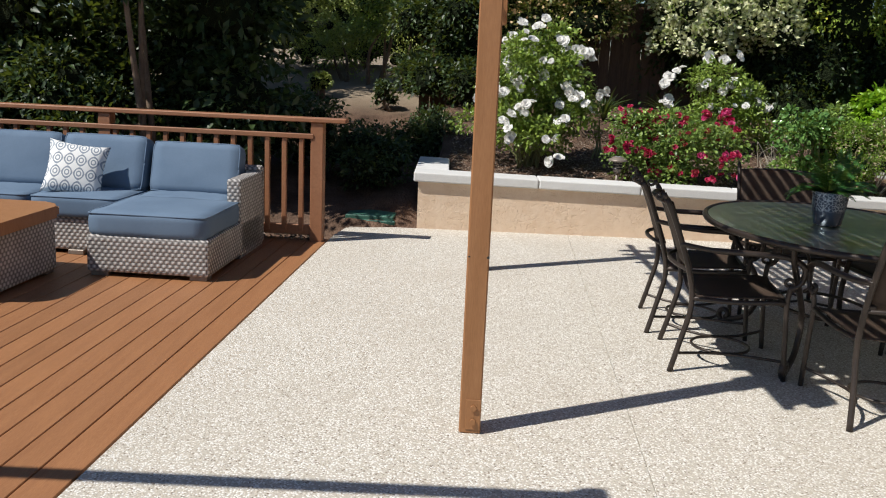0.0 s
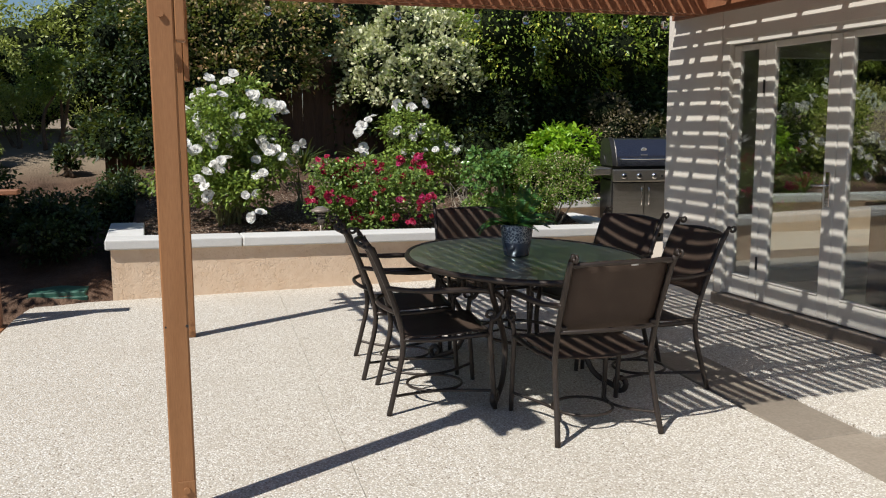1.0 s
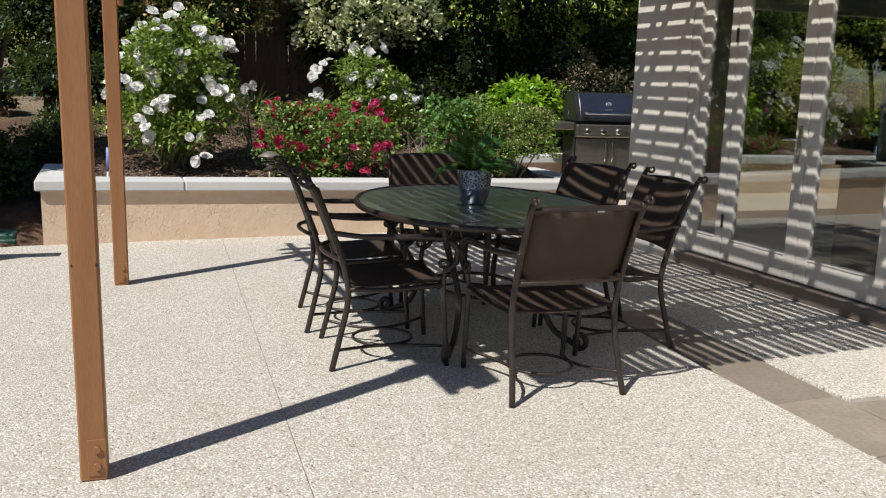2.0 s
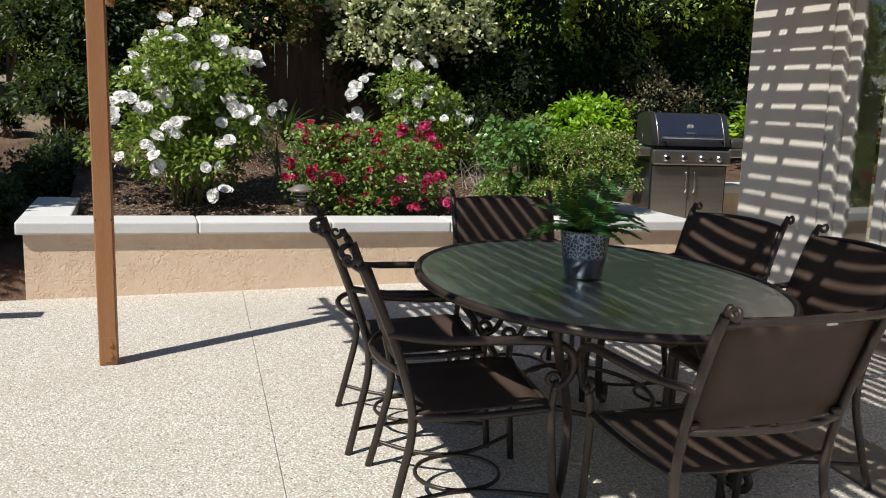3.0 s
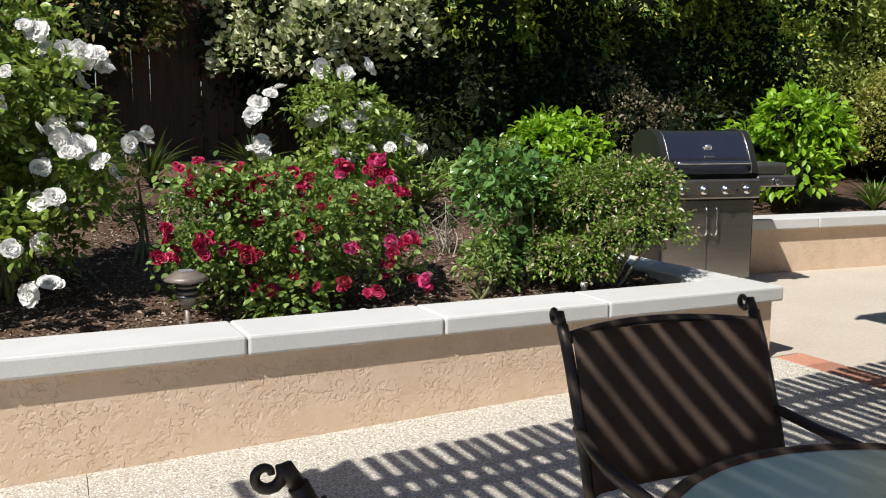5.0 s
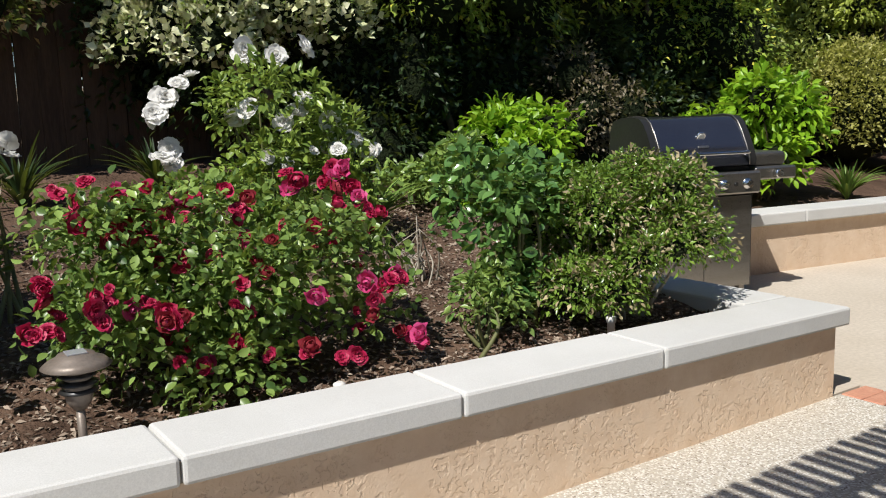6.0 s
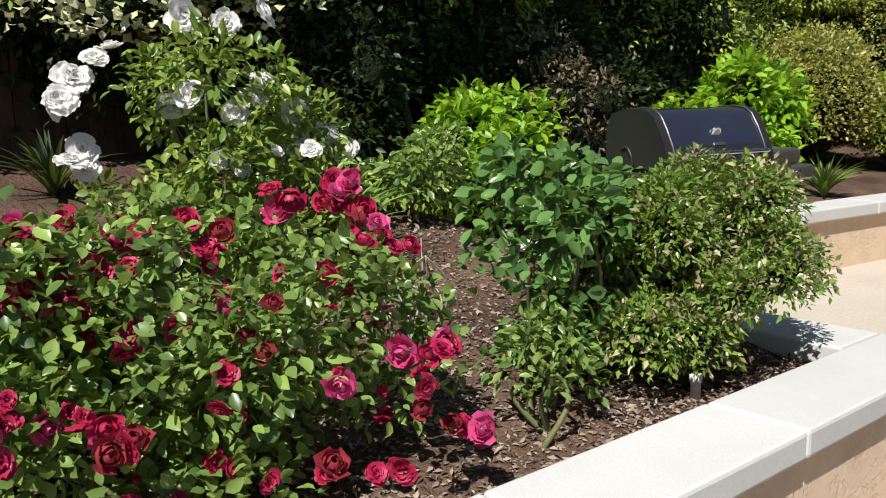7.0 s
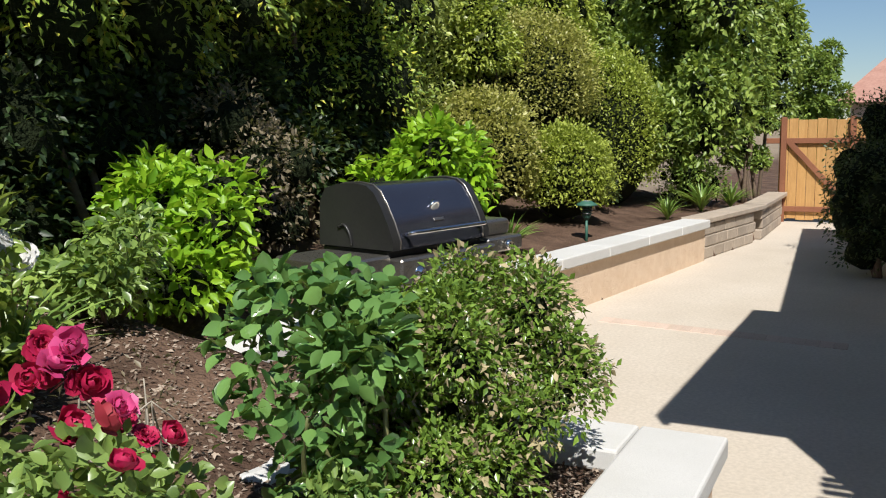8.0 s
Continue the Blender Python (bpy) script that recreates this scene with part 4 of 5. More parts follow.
# fern in its pot
PX, PY, PZ = 1.868, 4.44, TH + 0.011
plant = thing("potted_fern", "green sword fern in pewter pot with pale scroll pattern", "plant", at=pose(PX, PY, PZ))
part("pot", lathe([(0.066, 0.0), (0.072, 0.004), (0.086, 0.09), (0.096, 0.178), (0.098, 0.186), (0.092, 0.186), (0.088, 0.165), (0.0005, 0.162)], 40), "pot", plant)
part("potting_soil", lathe([(0.0005, 0.15), (0.088, 0.158), (0.08, 0.168), (0.0005, 0.172)], 20), "soil", plant)


def frond_mesh(length, droop, seed):
    rng = np.random.default_rng(seed)
    n = 26
    t = np.linspace(0.12, 1, n)
    y = length * (t - 0.18 * droop * t ** 2)
    z = length * (0.75 * t - droop * t ** 2)
    spine = np.stack([np.zeros(n), y, z], 1)
    pos = np.repeat(spine, 2, 0)
    side = np.tile([-1, 1], n)
    w = np.sin(np.pi * np.clip(np.repeat(t, 2) * 0.86 + 0.12, 0, 1)) ** 0.8
    way = np.stack([side, np.full(2 * n, 0.45), np.full(2 * n, -0.12)], 1) + rng.normal(size=(2 * n, 3)) * 0.06
    vv, ff = [], []
    for k in range(2 * n):
        a = way[k] / np.linalg.norm(way[k])
        b = np.array([0, 1, 0.2])
        s = 0.062 * w[k] * length / 0.32
        p = pos[k]
        base = len(vv)
        vv += [p - b * 0.005, p + a * s * 0.5 - b * 0.008, p + a * s, p + a * s * 0.5 + b * 0.006, p + b * 0.005]
        ff += [(base, base + 1, base + 3), (base, base + 3, base + 4), (base + 1, base + 2, base + 3)]
    base = len(vv)
    for p in spine:
        vv += [p + np.array([-0.0025, 0, 0]), p + np.array([0.0025, 0, 0])]
    for k in range(n - 1):
        a = base + 2 * k
        ff += [(a, a + 1, a + 3), (a, a + 3, a + 2)]
    return mesh_np("frond", vv, ff)


frs = [frond_mesh(0.27, 0.55, 1), frond_mesh(0.26, 0.25, 2), frond_mesh(0.235, 0.05, 3), frond_mesh(0.27, 0.75, 4)]
rr = random.Random(4)
for k in range(28):
    fo = part("frond", frs[k % 4], "leaf_fern", plant)
    fo.matrix_basis = pose(0.02 * math.cos(k * 2.4), 0.02 * math.sin(k * 2.4), 0.165, rr.uniform(-14, 14) + (18 if k % 4 == 2 else 0), 0, k * 137.5)

# string lights under the slats
for k, bx in enumerate((0.72, 1.21, 1.68, 2.3, 2.72, 3.08, 3.6, 3.95)):
    lamp = thing("string_light", "clear bulb in black socket hanging from the pergola", "light", "string lights", at=pose(bx, 6.235 if k % 2 else 6.26, 2.38))
    part("cord", tube([(0, -0.03, 0.06), (0, -0.008, 0.05), (0, 0, 0.02)], 0.004, 6), "black", lamp)
    part("socket", lathe([(0.008, -0.005), (0.017, -0.01), (0.018, -0.055), (0.014, -0.062)][::-1], 12), "black", lamp)
    part("bulb", lathe([(0.004, -0.135), (0.02, -0.13), (0.03, -0.108), (0.028, -0.085), (0.015, -0.064)], 14), "bulb", lamp)
wire = thing("light_wire", "black festoon cable strung under the pergola", "cable")
pts = []
for k in range(40):
    x = -0.1 + 4.2 * k / 39
    pts.append((x, 6.225, 2.425 - 0.02 * abs(math.sin(x * 5))))
part("cable", tube(pts, 0.004, 5), "black", wire)

# ---- gas grill ----
grill = thing("gas_grill", "stainless gas grill with dark lid and side shelves", "grill", at=pose(5.75, 9.57, 0, 0, 0, -13))
part("cabinet", box((0, 0.0, 0.44), (0.80, 0.50, 0.66), 0.012), "black", grill, "black cabinet body")
for s in (-1, 1):
    dr = part("door", box((s * 0.198, -0.258, 0.43), (0.392, 0.02, 0.63), 0.006), "steel", grill, "stainless cabinet door")
    part("handle", tube(curve_pts([(s * 0.045, -0.268, 0.47), (s * 0.045, -0.31, 0.49), (s * 0.045, -0.315, 0.585), (s * 0.045, -0.31, 0.68), (s * 0.045, -0.268, 0.70)], 4), 0.0095, 8), "chrome", dr)
    part("side_panel", box((s * 0.406, 0.0, 0.44), (0.014, 0.50, 0.67), 0.004), "black", grill)
panel = part("control_panel", box((0, -0.285, 0.84), (0.83, 0.10, 0.15), 0.012), "steel", grill, "stainless control panel")
for kx in (-0.28, -0.09, 0.10, 0.29):
    part("knob", tube([(kx, -0.333, 0.835), (kx, -0.342, 0.835), (kx, -0.343, 0.835), (kx, -0.372, 0.835)], [0.036, 0.036, 0.027, 0.024], 16), "chrome", panel)
part("ignition_button", tube([(0.195, -0.333, 0.835), (0.195, -0.35, 0.835)], 0.013, 10), "black", panel)
part("firebox", box((0, 0.02, 0.87), (0.80, 0.50, 0.17), 0.01), "black", grill)
for s in (-1, 1):
    sh = part("side_shelf", box((s * 0.60, -0.02, 0.89), (0.36, 0.50, 0.09), 0.012), "steel", grill, "grey metal side shelf")
part("side_burner", box((0.60, 0.0, 0.985), (0.30, 0.40, 0.10), 0.03, seg=3), "steel", grill, "hinged steel side burner cover")
part("knob", tube([(0.60, -0.27, 0.885), (0.60, -0.31, 0.885)], [0.034, 0.028], 14), "chrome", grill)
prof = [(-0.272, 0.955), (-0.275, 1.0), (-0.238, 1.09), (-0.190, 1.18), (-0.142, 1.25), (-0.09, 1.285), (0.0, 1.296), (0.12, 1.29), (0.22, 1.265), (0.262, 1.19), (0.272, 0.955)]


def lid_shell(x0, x1, grow):
    bm = bmesh.new()
    a = [bm.verts.new((x0, y * grow, 0.955 + (z - 0.955) * grow)) for y, z in prof]
    b = [bm.verts.new((x1, y * grow, 0.955 + (z - 0.955) * grow)) for y, z in prof]
    for i in range(len(prof) - 1):
        q = bm.faces.new((a[i], a[i + 1], b[i + 1], b[i]))
        q.smooth = True
    bm.faces.new([bm.verts.new(v.co) for v in a[::-1]])
    bm.faces.new([bm.verts.new(v.co) for v in b])
    bm.faces.new([bm.verts.new(v.co) for v in (a[-1], a[0], b[0], b[-1])])
    bmesh.ops.recalc_face_normals(bm, faces=bm.faces[:])
    return bm


lid = part("lid", lid_shell(-0.355, 0.355, 1.0), "lid", grill, "dark glossy lid, reflected sky blue put into its colour, lightly scratched")
for s in (-1, 1):
    part("end_cap", lid_shell(min(s * 0.355, s * 0.415), max(s * 0.355, s * 0.415), 1.012), "black", lid)
part("handle", tube(curve_pts([(-0.31, -0.272, 1.03), (-0.31, -0.325, 1.045), (-0.2, -0.33, 1.045), (0.2, -0.33, 1.045), (0.31, -0.325, 1.045), (0.31, -0.272, 1.03)], 4), 0.013, 8), "chrome", lid)
gauge = part("thermometer", tube([(0.0, -0.190, 1.165), (0.0, -0.214, 1.153)], 0.034, 18), "chrome", lid, "round chrome thermometer")
part("dial", tube([(0.0, -0.212, 1.154), (0.0, -0.2165, 1.1518)], 0.026, 18), "white", gauge, "pale dial face")
# Raised rib in lighter steel at each end of the lid
for s in (-1, 1):
    part("rim", tube([(s * 0.357, y * 1.016, 0.957 + (z - 0.955) * 1.014) for y, z in prof[:9]], 0.005, 6), "steel", lid, "bright raised rim between lid and end cap")
    part("hinge_arm", tube(curve_pts([(s * 0.419, 0.02, 0.965), (s * 0.421, 0.035, 1.03), (s * 0.421, 0.075, 1.075), (s * 0.421, 0.12, 1.06)], 4), 0.008, 6), "black", lid)
part("badge", box((0.0, 0, 0), (0.09, 0.006, 0.018), 0.002, m=pose(0, -0.241, 1.09, -28)), "steel", lid)
for s in (-1, 1):
    for yy in (-0.2, 0.2):
        cw = part("caster", tube([(s * 0.36 - 0.015, yy, 0.045), (s * 0.36 + 0.015, yy, 0.045)], 0.043, 14), "black", grill)
        part("caster_fork", box((s * 0.36, yy, 0.092), (0.045, 0.05, 0.06), 0.006), "steel", cw)

# ---- lounge set on the deck ----
def cushion(name, c, s, material, owner, label="", puff=0.018, m=None):
    bm = bmesh.new()
    bmesh.ops.create_cube(bm, size=1.0)
    bmesh.ops.subdivide_edges(bm, edges=bm.edges[:], cuts=7, use_grid_fill=True)
    for v in bm.verts:
        x, y, z = v.co * 2
        k = 1 - 0.035 * (abs(x) ** 8 * abs(y) ** 8)
        bulge = puff * (1 - x * x) * (1 - y * y)
        wr = 0.009 * noise.noise(Vector((x * 3 + c[0], y * 3 + c[1], z * 2)))
        edge = 1 - 0.025 * abs(z) ** 4
        v.co = Vector((x * s[0] / 2 * edge * k, y * s[1] / 2 * edge * k, z * s[2] / 2 + (bulge if z > 0 else -bulge * 0.3) * abs(z) + wr))
    bmesh.ops.smooth_vert(bm, verts=bm.verts[:], factor=0.18, use_axis_x=True, use_axis_y=True, use_axis_z=True)
    for fc in bm.faces:
        fc.smooth = True
    ob = part(name, bm, material, owner, label)
    ob.matrix_basis = (m if m is not None else Matrix()) if m is not None else pose(*c)
    pts = []
    for k in range(49):
        a = 2 * math.pi * k / 48
        ca, sa = math.cos(a), math.sin(a)
        r = 1 / max(abs(ca), abs(sa))
        r = min(r, 1.38)
        pts.append((ca * r * s[0] / 2 * 0.975, sa * r * s[1] / 2 * 0.975, s[2] / 2 * 0.93))
    part("piping", tube(pts, 0.006, 6), material, ob)
    return ob


SM = pose(-1.77, 5.36, 0, 0, 0, -3.6)
chaise = thing("chaise", "grey wicker chaise with blue canvas seat cushion", "sofa", "sectional", at=SM)
part("base", box((-0.42, 0.62, 0.155), (0.84, 1.24, 0.25), 0.02, seg=2), "wicker", chaise)
part("arm", box((-0.055, 1.02, 0.30), (0.11, 0.60, 0.60), 0.02, seg=2), "wicker", chaise, "woven wicker arm")
part("back_frame", box((-0.42, 1.30, 0.33), (0.84, 0.10, 0.62), 0.02, seg=2), "wicker", chaise)
for fx in (-0.76, -0.08):
    for fy in (0.07, 1.25):
        part("foot", box((fx, fy, 0.018), (0.12, 0.10, 0.036), 0.004), "lamp_metal", chaise)
cushion("seat_cushion", (-0.425, 0.40, 0.355), (0.83, 0.80, 0.155), "cushion", chaise)
cushion("seat_cushion", (-0.47, 0.97, 0.355), (0.72, 0.42, 0.15), "cushion", chaise)
cushion("back_cushion", (0, 0, 0), (0.70, 0.40, 0.17), "cushion", chaise, m=pose(-0.47, 1.155, 0.60, 72, 0, 0))
sofa = thing("sofa", "long grey wicker sofa with blue canvas cushions", "sofa", "sectional", at=SM)
part("base", box((-1.90, 0.92, 0.155), (2.08, 0.66, 0.25), 0.02, seg=2), "wicker", sofa)
part("back_frame", box((-1.90, 1.30, 0.33), (2.08, 0.10, 0.62), 0.02, seg=2), "wicker", sofa)
for k in range(3):
    cx = -1.20 - 0.69 * k
    cushion("seat_cushion", (cx, 0.90, 0.355), (0.68, 0.68, 0.15), "cushion", sofa)
    cushion("back_cushion", (0, 0, 0), (0.68, 0.43, 0.17), "cushion", sofa, m=pose(cx, 1.155, 0.615, 72, 0, 2 * (k - 1)))
    part("foot", box((cx, 0.62, 0.018), (0.12, 0.10, 0.036), 0.004), "lamp_metal", sofa)
pil = thing("throw_pillow", "white throw pillow with grey-blue lattice print", "pillow", at=SM)
bm = bmesh.new()
grid = 14
for sgn in (1, -1):
    rowv = []
    for j in range(grid + 1):
        for i in range(grid + 1):
            x, y = 2 * i / grid - 1, 2 * j / grid - 1
            px, py = x * (1 - 0.10 * (1 - y * y) * x * x), y * (1 - 0.10 * (1 - x * x) * y * y)
            full = max((1 - x * x) * (1 - y * y), 0) ** 0.45
            rowv.append(bm.verts.new((px * 0.22, py * 0.21, sgn * (0.075 * full + 0.001))))
    for j in range(grid):
        for i in range(grid):
            a = j * (grid + 1) + i
            quad = (rowv[a], rowv[a + 1], rowv[a + grid + 2], rowv[a + grid + 1])
            bm.faces.new(quad if sgn > 0 else quad[::-1]).smooth = True
bmesh.ops.remove_doubles(bm, verts=bm.verts[:], dist=0.0025)
part("cover", bm, "pillow", pil).matrix_basis = pose(-1.31, 0.84, 0.60, 66, 8, 14)

coffee = thing("coffee_table", "grey wicker fire table with rounded brown wooden top", "table", at=pose(-3.17, 5.08, 0, 0, 0, -3.6))
part("base", box((0, 0, 0.20), (0.62, 0.86, 0.36), 0.025, seg=2), "wicker", coffee)
corner = [(sx * (0.36 - 0.15) + 0.15 * math.cos(q), sy * (0.50 - 0.15) + 0.15 * math.sin(q)) for sx, sy, q0 in ((1, 1, 0), (-1, 1, 1), (-1, -1, 2), (1, -1, 3)) for q in [(q0 + w / 5) * math.pi / 2 for w in range(6)]]
bm = prism(corner, 0.385, 0.465)
bmesh.ops.bevel(bm, geom=[e for e in bm.edges if abs(e.verts[0].co.z - e.verts[1].co.z) < 0.001], offset=0.02, segments=3, affect="EDGES")
part("top", bm, "post", coffee, "tan stained top with rounded corners")
for s in (-1, 1):
    for q in (-1, 1):
        part("foot", box((s * 0.24, q * 0.36, 0.012), (0.1, 0.1, 0.025), 0.004), "lamp_metal", coffee)

# ---- small garden things ----
def path_light(x, y, z, label, scale=1.0, tiers=False, top="lamp_metal"):
    pl = thing("path_light", label, "light", "garden path lights", at=pose(x, y, z) @ Matrix.Scale(scale, 4))
    part("stake", tube([(0, 0, -0.12), (0, 0, 0.16)], 0.013, 8), top, pl)
    part("body", lathe([(0.018, 0.14), (0.036, 0.165), (0.042, 0.20), (0.034, 0.222), (0.040, 0.235), (0.048, 0.275), (0.03, 0.285)], 20), top, pl)
    for zz in (0.198, 0.222, 0.246):
        part("louver", lathe([(0.034, zz), (0.053, zz - 0.006), (0.055, zz - 0.002), (0.036, zz + 0.008)], 20), "black", pl)
    part("hood", lathe([(0.094, 0.266), (0.098, 0.270), (0.080, 0.286), (0.056, 0.297), (0.050, 0.305), (0.0005, 0.306)], 28), top, pl)
    part("solar_cell", box((0, 0, 0.308), (0.056, 0.056, 0.005), 0.001), "solar", pl)
    return pl


path_light(1.395, 8.04, 0.40, "bronze solar path light with wide round hood")
path_light(10.8, 10.05, 0.42, "dark green path light on thin stake", 1.25, top="valve")

box_lid = thing("valve_box", "green plastic irrigation valve box lid in the ground", "lid", at=pose(-0.92, 8.02, 0.05, 2, 0, -6))
part("lid", box((0, 0, 0.0), (0.46, 0.34, 0.05), 0.008), "valve", box_lid)
part("rim", box((0, 0, -0.04), (0.5, 0.38, 0.05), 0.008), "valve", box_lid)
for (sx, sy) in ((2.22, 8.02), (3.60, 8.11)):
    st = thing("sprinkler", "short white plastic sprinkler riser in the mulch", "sprinkler", at=pose(sx, sy, soil_height(sx, sy)))
    part("riser", lathe([(0.017, -0.06), (0.017, 0.07), (0.022, 0.072), (0.022, 0.095), (0.012, 0.10)], 14), "white", st)
pole = thing("garden_stake", "blue and white plastic stake beside the roses", "stake", at=pose(0.02, 8.05, 0.33))
part("pole", tube([(0, 0, -0.1), (0.01, 0, 0.30)], 0.011, 8), "white", pole)
part("grip", tube([(0.01, 0, 0.22), (0.016, 0, 0.42)], 0.017, 8), "blue", pole)

stone = thing("stepping_stone", "pale rough stone lying in the bed", "stone", at=pose(3.55, 8.95, 0.42))
bm = bmesh.new()
bmesh.ops.create_icosphere(bm, subdivisions=3, radius=1.0)
for v in bm.verts:
    v.co = Vector((v.co.x * 0.22, v.co.y * 0.13, v.co.z * 0.06)) * (1 + 0.3 * noise.noise(v.co * 2))
part("rock", bm, "cap", stone)

# ---- gate ----
gate = thing("gate", "closed cedar plank gate with dark red braces", "gate", kind="structure", at=pose(17.5, 0, 0))
gp = bpy.data.meshes.new("plank")
bm = box((0, 0, 0.87), (0.02, 0.143, 1.70), 0.004)
bm.to_mesh(gp)
bm.free()
for k in range(22):
    part("plank", gp, "gate", gate).matrix_basis = pose(0, 8.62 - 0.148 * k, 0.02 + 0.015 * math.sin(k * 1.9))
for py in (8.62, 7.55, 6.2):
    part("gate_post", box((-0.06, py, 0.88), (0.09, 0.09, 1.8), 0.006), "gate_frame", gate)
for zz in (1.38, 0.22):
    part("cross_rail", box((-0.04, 7.6, zz), (0.04, 2.6, 0.09), 0.004), "gate_frame", gate)
part("diagonal_brace", box((0, 0, 0), (0.035, 1.5, 0.09), 0.004), "gate_frame", gate).matrix_basis = pose(-0.045, 8.05, 0.82, 48, 0, 0)

# neighbouring roof beyond the gate
nb = thing("neighbour_house", "distant house with a faded clay tile roof", "house", at=pose(44, 3.2, 0))
part("wall", box((0, 0, 1.3), (9, 10, 2.6)), "far_wall", nb)
bm = bmesh.new()
rv = [bm.verts.new(p) for p in ((-5, -5.6, 2.6), (5, -5.6, 2.6), (5, 5.6, 2.6), (-5, 5.6, 2.6), (0, -3.0, 5.4), (0, 3.0, 5.4))]
for idx in ((0, 1, 4), (1, 2, 5, 4), (2, 3, 5), (3, 0, 4, 5), (3, 2, 1, 0)):
    bm.faces.new([rv[i] for i in idx])
part("roof", bm, "roof", nb)


# ---- roses ----
def bloom_mesh(name, seed, petals=17, open_=0.6):
    """A rose: cupped petals wrapped round each other, the outer ones turned out."""
    rng = np.random.default_rng(seed)
    vv, ff = [], []
    for k in range(petals):
        t = k / (petals - 1)
        az = k * 2.399 + rng.normal() * 0.4
        big = 0.34 + 0.62 * t
        rim = 0.25 + (0.95 + 0.35 * open_) * t + rng.normal() * 0.16
        half = 0.95 - 0.25 * t + rng.normal() * 0.06
        base = len(vv)
        for j in range(4):
            v = j / 3
            th = 2.5 + (rim - 2.5) * v
            for i in range(4):
                u = (i / 3 - 0.5) * 2
                ph = az + u * half * (0.45 + 0.75 * math.sin(math.pi * (0.1 + 0.62 * v)))
                flare = 1 + (0.20 * open_ + 0.12 * t) * v ** 3 + 0.10 * rng.normal() * v
                r = big * flare
                dip = 0.10 * abs(u) ** 2 * v
                vv.append((r * math.sin(th) * math.cos(ph), r * math.sin(th) * math.sin(ph), r * 0.82 * math.cos(th) - dip * big + 0.3))
        for j in range(3):
            for i in range(3):
                a = base + 4 * j + i
                ff += [(a, a + 1, a + 5), (a, a + 5, a + 4)]
    me = mesh_np(name, vv, ff)
    me.polygons.foreach_set("use_smooth", [True] * len(me.polygons))
    return me


BLOOMS = [bloom_mesh("bloom", s, 12, o) for s, o in ((1, 0.8), (2, 1.15), (3, 1.5))]


def ragged_mesh(name, seed, petals=22):
    """A full-blown loose rose: short crumpled petals standing out in all directions from the front."""
    rng = np.random.default_rng(seed)
    vv, ff = [], []
    for k in range(petals):
        t = k / (petals - 1)
        az, tilt = k * 2.399 + rng.normal() * 0.3, 0.15 + 1.25 * t + rng.normal() * 0.15
        out = Vector((math.sin(tilt) * math.cos(az), math.sin(tilt) * math.sin(az), math.cos(tilt)))
        side = Vector((-math.sin(az), math.cos(az), 0.0))
        lift = out.cross(side)
        length, width = 0.62 + 0.42 * t + 0.12 * rng.normal(), 0.34 + 0.22 * t
        base = len(vv)
        for j, (reach, w, cup) in enumerate(((0.12, 0.35, 0.0), (0.55, 1.0, 0.10), (0.88, 0.9, 0.06), (1.02, 0.35, -0.10))):
            for i in (-1, 0, 1):
                crumple = 0.07 * rng.normal()
                p = out * (reach * length) + side * (i * w * width) + lift * ((cup + crumple) * (1 if i else -0.6))
                vv.append((p.x, p.y, p.z * 0.75))
        for j in range(3):
            for i in range(2):
                a = base + 3 * j + i
                ff += [(a, a + 1, a + 4), (a, a + 4, a + 3)]
    me = mesh_np(name, vv, ff)
    me.polygons.foreach_set("use_smooth", [True] * len(me.polygons))
    return me


RAGGED = [ragged_mesh("bloom", s) for s in (21, 22, 23, 24)]


def coloured(me, material):
    c = me.copy()
    c.materials.append(M[material])
    return c


WHITE_B = [coloured(b, "petal_white") for b in RAGGED]
RED_B = [coloured(b, "petal_red") for b in RAGGED + BLOOMS[:2]] + [coloured(BLOOMS[2], "petal_pink"), coloured(BLOOMS[0], "petal_old")]


def put_blooms(owner, rows, meshes, size, rng, heads, cluster=(1, 4), spread=0.05, lift=0.9):
    """Flower heads set on the outside of the crown, in clusters."""
    made = 0
    front = sorted(rows, key=lambda q: q[1] - 0.5 * q[2])[:max(3, int(len(rows) * 0.7))]
    while made < heads:
        r = front[int(rng.integers(len(front)))]
        d = rng.normal(size=3)
        d[2] = abs(d[2]) * 0.8 + 0.05
        d[1] -= 0.9
        d /= np.linalg.norm(d)
        p = np.array(r[:3]) + d * np.array(r[3:]) * rng.uniform(lift, lift + 0.22)
        for k in range(int(rng.integers(*cluster))):
            q = p + rng.normal(size=3) * spread
            ob = part("bloom", meshes[int(rng.integers(len(meshes)))], "petal_white", owner)
            face = Vector(d + rng.normal(size=3) * 0.35 + np.array([0, -0.15, 0.35])).normalized()
            s = size * rng.uniform(0.7, 1.2)
            ob.matrix_basis = Matrix.Translation(Vector(q)) @ face.to_track_quat("Z", "Y").to_matrix().to_4x4() @ Matrix.Rotation(rng.random() * 6.28, 4, "Z") @ Matrix.Diagonal((s, s, s, 1))
            made += 1


